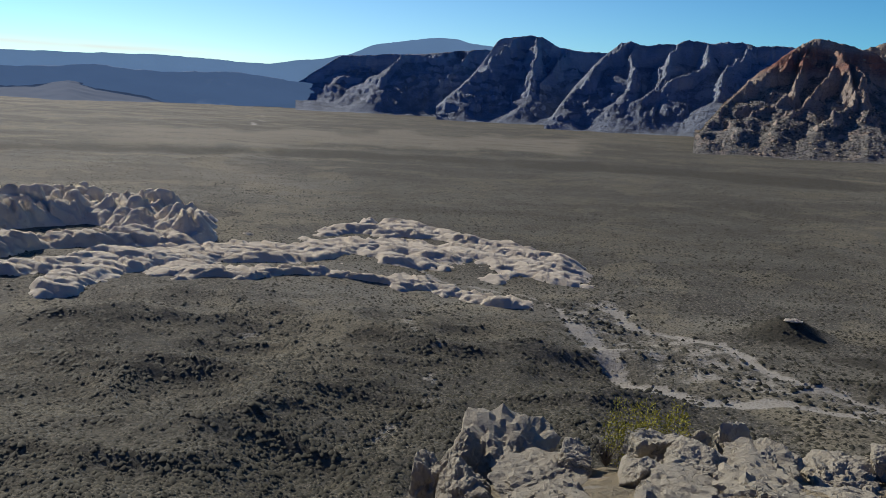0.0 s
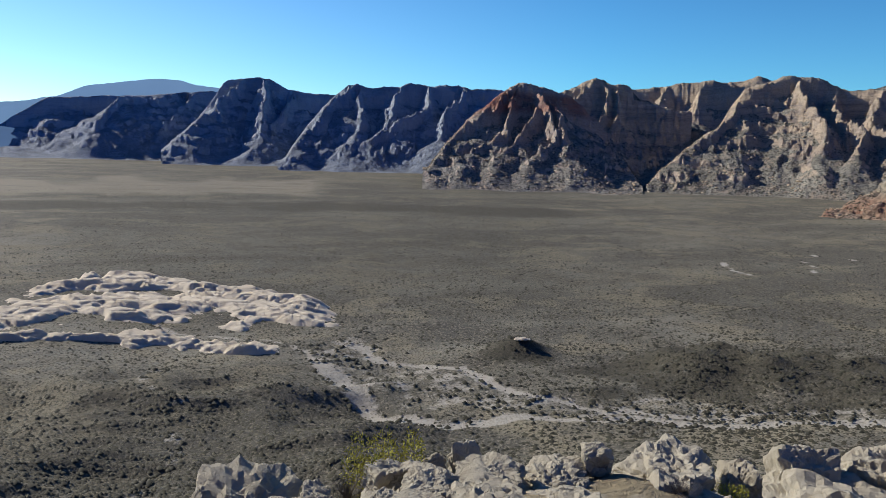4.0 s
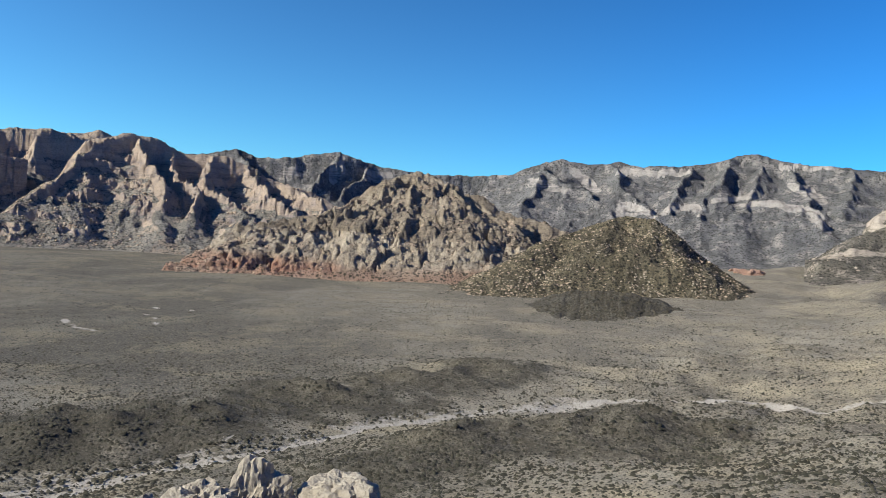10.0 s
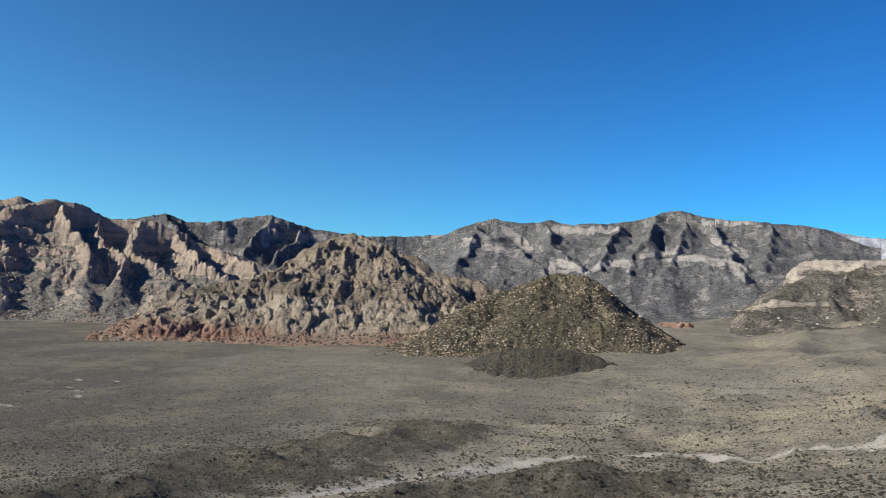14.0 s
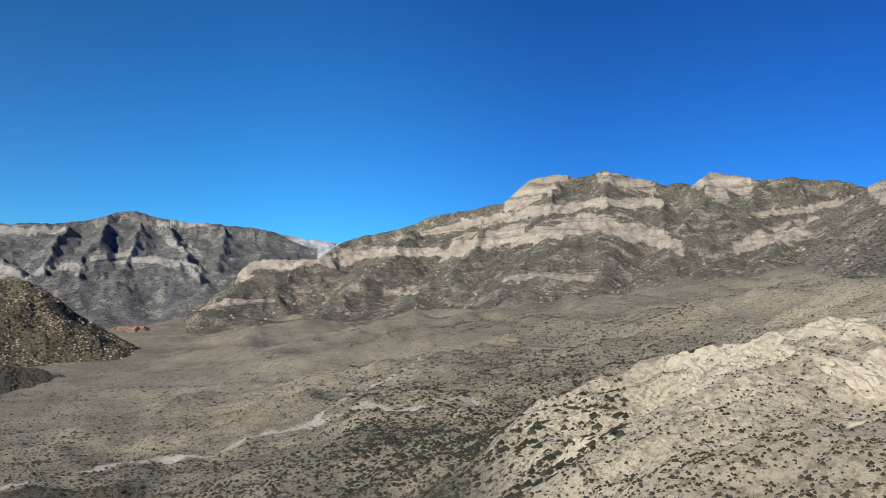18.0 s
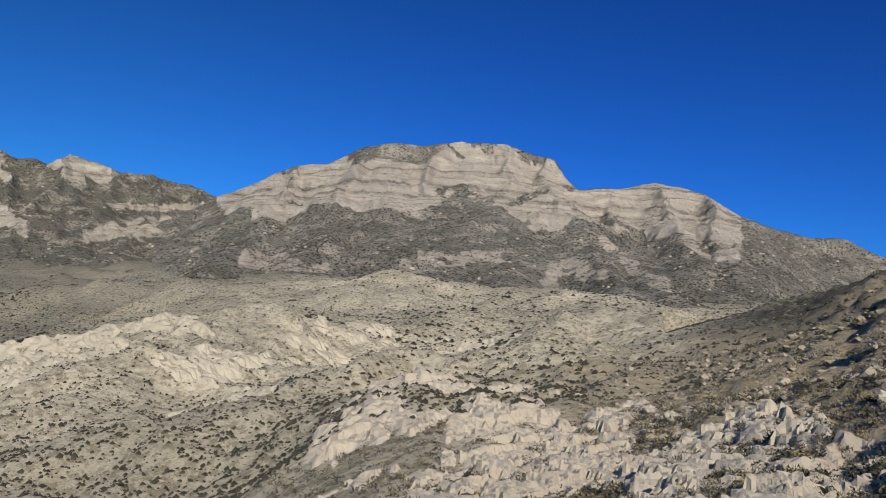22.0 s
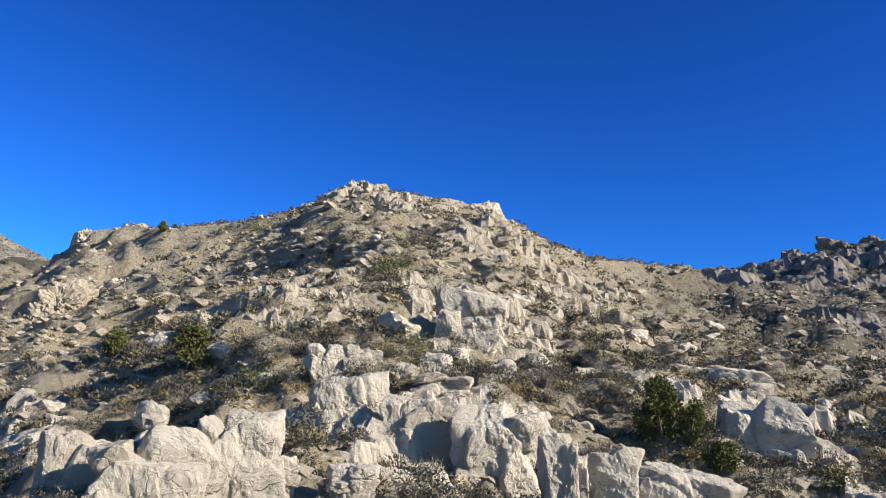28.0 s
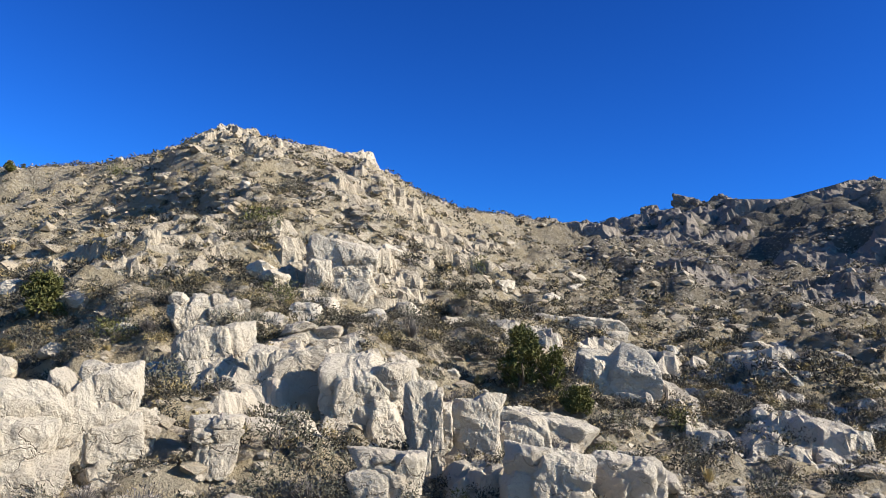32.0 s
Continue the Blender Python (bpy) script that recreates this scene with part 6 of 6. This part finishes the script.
outcrop(((24.6, -14.7), (25.3, -14.7)), 2, 4.2, SLICK, "white caprock on the small mound", "caprock", 12, 0.2, 0.03)
outcrop(((75.6, -4.75), (78.6, -4.65)), 5, 13, REDROCK, "orange rock ledge at the hill's foot", "orange_ledge", 13, 0.2, 0.1)
outcrop(((84.3, -0.9), (86.2, -1.0)), 4, 24, REDROCK, "orange rock ledge at the hill's foot", "orange_ledge", 14, 0.5, 0.1)


# ---- plants ----
def blades(rs, n, centre, radii, length, width, outward=0.6, upward=0.3):
    """n narrow leaves in a rounded clump."""
    d = rs.normal(size=(n, 3))
    d /= np.linalg.norm(d, axis=1, keepdims=True)
    c = np.array(centre) + d * np.array(radii) * (rs.uniform(0.25, 1.0, (n, 1)) ** 0.5)
    way = outward * d + rs.normal(size=(n, 3)) * 0.5 + np.array([0, 0, upward])
    way /= np.linalg.norm(way, axis=1, keepdims=True)
    side = np.cross(way, rs.normal(size=(n, 3)))
    side /= np.linalg.norm(side, axis=1, keepdims=True) + 1e-6
    L, Wd = length * rs.uniform(0.6, 1.3, (n, 1)), width * rs.uniform(0.6, 1.3, (n, 1))
    v = np.stack([c - side * Wd, c + side * Wd, c + way * L + side * Wd * 0.3, c + way * L - side * Wd * 0.3], 1).reshape(-1, 3)
    return v, np.arange(4 * n).reshape(-1, 4)


def twigs(rs, n, height, spread, thick=0.012):
    """Thin twigs from one root."""
    a = rs.uniform(0, 2 * math.pi, n)
    lean = rs.uniform(0.1, 1.0, n) * spread
    end = np.stack([np.cos(a) * lean, np.sin(a) * lean, height * rs.uniform(0.5, 1.0, n)], 1)
    start = end * rs.uniform(0.0, 0.45, (n, 1))
    side = np.stack([-np.sin(a), np.cos(a), 0 * a], 1) * thick
    v = np.stack([start - side, start + side, end + side * 0.4, end - side * 0.4], 1).reshape(-1, 3)
    return v, np.arange(4 * n).reshape(-1, 4)


def stem_mesh(name, height, r0, r1, material, bend=0.1, seed=0):
    rs = np.random.RandomState(seed)
    k, rows = 7, 6
    v = []
    for j in range(rows):
        t = j / (rows - 1)
        o = np.array([math.sin(t * 3 + seed) * bend, math.cos(t * 2.3 + seed) * bend, t * height])
        for i in range(k):
            a = 2 * math.pi * i / k
            rr = (r0 * (1 - t) + r1 * t) * rs.uniform(0.85, 1.15)
            v.append(o + np.array([math.cos(a) * rr, math.sin(a) * rr, 0]))
    f = [[j * k + i, j * k + (i + 1) % k, (j + 1) * k + (i + 1) % k, (j + 1) * k + i] for j in range(rows - 1) for i in range(k)]
    return mesh_from(name, np.array(v), f, material)


def juniper(seed, w, h, material, label):
    """A tree with a short trunk, limbs and a crown of many leaf clumps; w, h in metres."""
    rs = np.random.RandomState(seed)
    base = new("juniper_tree")
    tagged(base, label, "tree", "junipers")
    part("trunk", stem_mesh("trunk", h * 0.6, 0.07 * w, 0.03 * w, BARK, 0.05 * w, seed), base)
    for i in range(3):
        part("limb", stem_mesh("limb", h * 0.45, 0.035 * w, 0.012 * w, BARK, 0.03 * w, seed + i), base, at=pose(0, 0, h * 0.15, rs.uniform(25, 50), 0, 120 * i + 40))
    vs, fs, o = [], [], 0
    for i in range(22):
        t = rs.uniform(0.12, 0.95)
        ring = w * 0.42 * (1 - abs(t - 0.42) * 1.1)
        a = rs.uniform(0, 2 * math.pi)
        c = (math.cos(a) * ring * rs.uniform(0.3, 1.1), math.sin(a) * ring * rs.uniform(0.3, 1.1), t * h * 0.92)
        k = w * rs.uniform(0.13, 0.24)
        v, f = blades(rs, 170, c, (k, k, k * 0.85), w * 0.075, w * 0.026, 0.7, 0.4)
        vs.append(v), fs.append(f + o)
        o += len(v)
    part("crown", mesh_from("crown", np.concatenate(vs), np.concatenate(fs), material), base)
    return base


def shrub(seed, w, h, kind):
    """A desert shrub: a twiggy skeleton and a clump of small leaves. kind: scrub, twig, straw or yellow."""
    rs = np.random.RandomState(seed)
    label = {"scrub": "grey-brown leafy desert shrub", "twig": "leafless grey twiggy shrub", "straw": "tuft of dry golden grass", "yellow": "yellow-green leafy bush among the rocks", "green": "dark green low bush"}[kind]
    base = tagged(new({"straw": "grass_tuft"}.get(kind, "shrub")), label, "grass" if kind == "straw" else "shrub", "shrubs on the hillside")
    if kind == "straw":
        v, f = twigs(rs, 130, h, w * 0.5, 0.012)
        part("tuft", mesh_from("tuft", v, f, STRAW), base)
        return base
    v, f = twigs(rs, 220 if kind == "twig" else 40, h * (0.75 if kind == "twig" else 0.6), w * 0.5, 0.002 + 0.003 * w)
    part("branchwork", mesh_from("branchwork", v, f, TWIG), base)
    vs, fs, o = [], [], 0
    for i in range(7):
        c = (rs.uniform(-0.3, 0.3) * w, rs.uniform(-0.3, 0.3) * w, h * rs.uniform(0.3, 0.7))
        v, f = blades(rs, 16 if kind == "twig" else 150 if kind == "yellow" else 70, c, (w * 0.24, w * 0.24, h * 0.3), 0.055 * w, 0.013 * w, 0.7, 0.4)
        vs.append(v), fs.append(f + o)
        o += len(v)
    part("foliage", mesh_from("foliage", np.concatenate(vs), np.concatenate(fs), {"scrub": BUSH, "twig": TWIG, "yellow": YELLOW, "green": GREEN}[kind]), base)
    return base


def ground_hit(az, el, seen_from, near=9.0, far=200.0):
    """How far from the eye the ground is met on that bearing and height angle."""
    ex, ey = polar(seen_from, ARM)
    rr = np.exp(np.linspace(math.log(near), math.log(far), 700))
    z = land(ex + rr * math.sin(radians(az)), ey + rr * math.cos(radians(az))) - EYE
    hit = np.where(np.degrees(np.arctan2(z, rr)) >= el)[0]
    return float(rr[hit[0]]) if len(hit) else None


def stand(span, make, seed, kind, near=12.0, r=None, seen_from=220):
    """Set a plant where its foot meets the ground, as large as span says."""
    a0, a1, e0, e1 = span
    az = (a0 + a1) / 2
    r = (ground_hit(az, e0, seen_from) or r) if seen_from == 220 else r
    ex, ey = polar(seen_from, ARM)
    x, y = polar(az, r)
    foot = Vector((x + ex, y + ey, float(land(x + ex, y + ey))))
    if seen_from != 220:
        foot.z = max(foot.z, EYE + r * math.tan(radians(e0)) - 0.15)
    w, h = r * radians(a1 - a0), EYE + r * math.tan(radians(e1)) - foot.z
    h = max(h, 0.45 * r * (math.tan(radians(e1)) - math.tan(radians(e0))))
    ob = juniper(seed, w, h, GREEN, "olive-green juniper with dense foliage on the slope") if make == "tree" else shrub(seed, w, h, kind)
    ob.matrix_world = Matrix.Translation(foot - Vector((0, 0, 0.04 * h))) @ pose(0, 0, 0, 0, 0, seed * 37 % 360)


PLANTS = (((191.6, 194.4, -1.9, 1.7), "tree", "", 44), ((187.2, 188.9, -1.1, 0.8), "tree", "", 48), ((224.6, 227.5, -4.7, 0.3), "tree", "", 25), ((227.1, 229.2, -4.9, -0.7), "tree", "", 25.5), ((228.8, 231.3, -6.2, -4.0), "tree", "", 23),
          ((204.9, 208.0, 5.6, 7.4), "", "green", 50), ((207.0, 209.7, 0.0, 2.6), "", "green", 29), ((216.6, 219.2, -1.8, 0.6), "", "twig", 26), ((221.0, 223.0, 3.2, 5.1), "", "green", 60), ((189.9, 190.7, 7.6, 8.3), "tree", "", 112), ((190.8, 191.3, 7.8, 8.4), "tree", "", 112),
          ((196.1, 197.8, 8.0, 9.1), "", "green", 100), ((207.4, 209.3, 8.0, 9.6), "", "scrub", 66), ((220.7, 221.7, 1.1, 2.4), "", "green", 45), ((235.4, 238.7, -6.8, -4.7), "", "green", 28), ((205.4, 208.6, -2.5, -0.1), "", "scrub", 24), ((196.0, 199.1, -3.1, -0.8), "", "green", 26),
          ((209.0, 212.7, -1.9, 0.1), "", "scrub", 27), ((191.5, 193.3, -4.8, -3.0), "", "scrub", 27))
for i, (span, make, kind, r) in enumerate(PLANTS):
    stand(span, make, 500 + i, kind, r=r)
for i, (span, kind, r) in enumerate((((12.3, 16.0, -24.0, -19.4), "yellow", 7.8), ((15.0, 19.2, -23.2, -19.5), "yellow", 8.1), ((11.7, 14.9, -26.0, -22.9), "twig", 7.6), ((23.3, 26.8, -23.5, -20.6), "twig", 8.6), ((38.0, 40.8, -24.5, -21.4), "yellow", 8.6), ((34.6, 37.4, -24.9, -22.6), "twig", 7.8), ((49.2, 51.1, -22.6, -20.7), "straw", 9.0))):
    stand(span, "", 560 + i, kind, r=r, seen_from=0 if span[0] < 30 else 33)

KINDS = [("scrub", 1.0, 0.65), ("scrub", 0.8, 0.6), ("twig", 0.9, 0.6), ("twig", 0.7, 0.5), ("straw", 0.45, 0.4), ("green", 0.8, 0.6), ("straw", 0.35, 0.3), ("scrub", 1.3, 0.8)]
rs = np.random.RandomState(3)
models = [shrub(600 + i, w, h, k) for i, (k, w, h) in enumerate(KINDS)]
for i in range(290):
    az, r = rs.uniform(166, 250), 13 * math.exp(rs.uniform(0, 1) * math.log(5.0))
    k = rs.choice(len(KINDS), p=[0.2, 0.14, 0.2, 0.12, 0.1, 0.06, 0.08, 0.1])
    m = Matrix.Translation(on_land(az, r, -0.03)) @ pose(0, 0, 0, 0, 0, rs.uniform(0, 360)) @ Matrix.Scale(rs.uniform(0.6, 1.25), 4)
    if i < len(models):
        models[i].matrix_world = m
    else:
        ob = copy_thing(models[k], m)
        ob.scale = m.to_scale()

# loose stones on the hillside
stones = [rock_mesh("stone", BLOCK, 700 + i, 3, (0.5, 0.4, 0.3), blocky=0.6, rough=0.12, crack=0.06) for i in range(6)]
for i in range(260):
    az, r = rs.uniform(158, 250), 12 * math.exp(rs.uniform(0, 1) * math.log(7.0))
    s = rs.uniform(0.4, 1.0) ** 2 * min(1.0 + r / 28, 1.9)
    thing("stone", stones[i % 6], "loose pale limestone boulder", "stone", "stones on the hillside", at=Matrix.Translation(on_land(az, r, 0.05 * s)) @ pose(0, 0, 0, rs.uniform(-20, 20), rs.uniform(-20, 20), rs.uniform(0, 360)) @ Matrix.Scale(s, 4))

def scatter(name, az, r, size, material, label, category, seed, flat=0.7, sink=0.1, crisp=True):
    """Many small tufts or stones joined in one mesh."""
    rs = np.random.RandomState(seed)
    x, y = r * np.sin(np.radians(az)), r * np.cos(np.radians(az))
    z = land(x, y)
    n = len(az)
    OCT, OCTF = (STONE, STONEF) if crisp else (DOT, DOTF)
    s = size[:, None, None] * rs.uniform(0.65, 1.35, (n, len(OCT), 1))
    a = rs.uniform(0, 2 * math.pi, n)
    p = np.repeat(OCT[None], n, 0) * s
    c, q = np.cos(a)[:, None], np.sin(a)[:, None]
    px, py = p[..., 0] * c - p[..., 1] * q, p[..., 0] * q + p[..., 1] * c
    v = np.stack([px + x[:, None], py + y[:, None], p[..., 2] * flat + z[:, None] - sink * size[:, None]], -1).reshape(-1, 3)
    f = (OCTF[None] + (np.arange(n) * len(OCT))[:, None, None]).reshape(-1, 3)
    me = mesh_from(name, v, f, material, flat=crisp)
    thing(name, me, label, category, kind="stuff")


def tufts(name, az, r, size, material, label, category, seed, leaves=9):
    """Many small leafy bushes joined in one mesh: each a handful of crossed leaves."""
    rs = np.random.RandomState(seed)
    n = len(az)
    x, y = r * np.sin(np.radians(az)), r * np.cos(np.radians(az))
    base = np.stack([x, y, land(x, y)], 1)
    d = rs.normal(size=(n, leaves, 3))
    d /= np.linalg.norm(d, axis=2, keepdims=True)
    d[..., 2] = np.abs(d[..., 2]) * 0.8 + 0.12
    k = size[:, None, None]
    c = base[:, None, :] + d * k * rs.uniform(0.3, 0.8, (n, leaves, 1))
    way = d * 0.6 + rs.normal(size=d.shape) * 0.5
    way /= np.linalg.norm(way, axis=2, keepdims=True)
    side = np.cross(way, rs.normal(size=d.shape))
    side /= np.linalg.norm(side, axis=2, keepdims=True) + 1e-6
    a, b = way * k * (0.42 if leaves < 10 else 0.17 if leaves < 100 else 0.085), side * k * (0.30 if leaves < 10 else 0.09 if leaves < 40 else 0.045 if leaves < 100 else 0.028)
    v = np.stack([c - a - b * 0.6, c - a * 0.2 + b, c + a, c - b], 2).reshape(-1, 3)
    thing(name, mesh_from(name, v, np.arange(len(v)).reshape(-1, 4), material, flat=True), label, category, kind="stuff")


def spread(n, a0, a1, r0, r1, seed, lo, hi, power=3.0, clump=1.1):
    rs = np.random.RandomState(seed)
    az, r = rs.uniform(a0, a1, n), r0 * np.exp(rs.uniform(0, 1, n) * math.log(r1 / r0))
    x, y = r * np.sin(np.radians(az)), r * np.cos(np.radians(az))
    keep = rs.uniform(-1, 1, n) < 0.45 + clump * fbm(x / 45, y / 45, seed, 3)
    w = wash_amount(x, y)
    keep &= w < rs.uniform(0.2, 1.1, n)
    az, r = az[keep], r[keep]
    return az, r, lo + (hi - lo) * rs.uniform(0, 1, len(az)) ** power


a, r, s = spread(190000, -34, 120, 160, 1900, 21, 0.4, 1.8, 2.6)
scatter("plain_scrub", a, r, s, PLAINSCRUB, "low grey-green scrub all over the plain", "scrub", 22, 0.75, 0.1, False)
a, r, s = spread(100000, 100, 180, 280, 2000, 23, 0.45, 1.9, 2.0)
thin = (a < 126) | (r > 750) | (np.arange(len(r)) % 2 == 0)
a, r, s = a[thin], r[thin], np.where((a < 126) | (r > 750), s, s * 0.72)[thin]
scatter("fan_scrub", a, r, s, PLAINSCRUB, "dark scrub on the fans below the cliffs", "scrub", 24, 0.75, 0.1, False)
a, r, s = spread(95000, 104, 182, 28, 420, 25, 0.12, 0.42, 2.4, 0.3)
far_off = (r > 80) & ((a < 163) | (np.arange(len(r)) % 5 < 2))
scatter("hill_scrub", a[far_off], r[far_off], s[far_off] * 1.3, DARKSCRUB, "small dark bushes dotting the white hill", "scrub", 26, 0.85, 0.1, False)
near_by = (r <= 80) & (np.arange(len(r)) % 5 < 2)
tufts("hill_scrub", a[near_by], r[near_by], s[near_by] * 1.6, SCRUBBY, "small dry bushes on the pale slope", "scrub", 34, 22)
a, r, s = spread(21000, 158, 252, 15, 190, 27, 0.26, 0.75, 2.4)
keep = np.random.RandomState(5).uniform(0, 1, len(a)) < np.where((r < 26) & (a > 183), 0.2, np.where(a > 188, 1.0, 0.4))
a, r, s = a[keep], r[keep], s[keep]
close = (r < 60) & (r >= 32)
tufts("slope_scrub", a[r < 32], r[r < 32], s[r < 32], SCRUBBY, "low grey and straw-coloured scrub on the rocky slope", "scrub", 32, 200)
tufts("slope_scrub", a[close], r[close], s[close] * 1.05, SCRUBBY, "low grey and straw-coloured scrub on the rocky slope", "scrub", 31, 70)
outer = (r >= 60) & ((a > 190) | (np.arange(len(r)) % 2 == 0))
tufts("slope_scrub", a[outer], r[outer], s[outer] * 1.3, SCRUBBY, "low grey and straw-coloured scrub on the rocky slope", "scrub", 33, 16)
a, r, s = spread(12000, 160, 252, 16, 190, 29, 0.06, 0.42)
scatter("slope_stones", a, r, s, HILLROCK, "broken tan stones lying on the slope", "stones", 30, 0.6, 0.2)
a, r, s = spread(9000, 165, 252, 45, 110, 39, 0.14, 0.7)
scatter("slope_stones", a, r, s, HILLROCK, "broken tan stones lying on the slope", "stones", 40, 0.7, 0.2)
a, r, s = spread(6000, 165, 252, 13, 48, 41, 0.03, 0.2)
scatter("slope_stones", a, r, s, BLOCK, "small broken stones and gravel on the near slope", "stones", 42, 0.7, 0.2)
a, r, s = spread(30000, -34, 22, 120, 430, 43, 0.25, 1.0)
scatter("hummock_scrub", a, r, s, HUMMOCK, "dark bushes covering the hummocks below the ledge", "scrub", 44, 0.8, 0.1, False)
a, r, s = spread(16000, 30, 92, 330, 700, 45, 0.4, 1.5, 2.2)
scatter("bank_scrub", a, r, s, DARKSCRUB, "dark bushes along the banks of the wash", "scrub", 46, 0.8, 0.1, False)
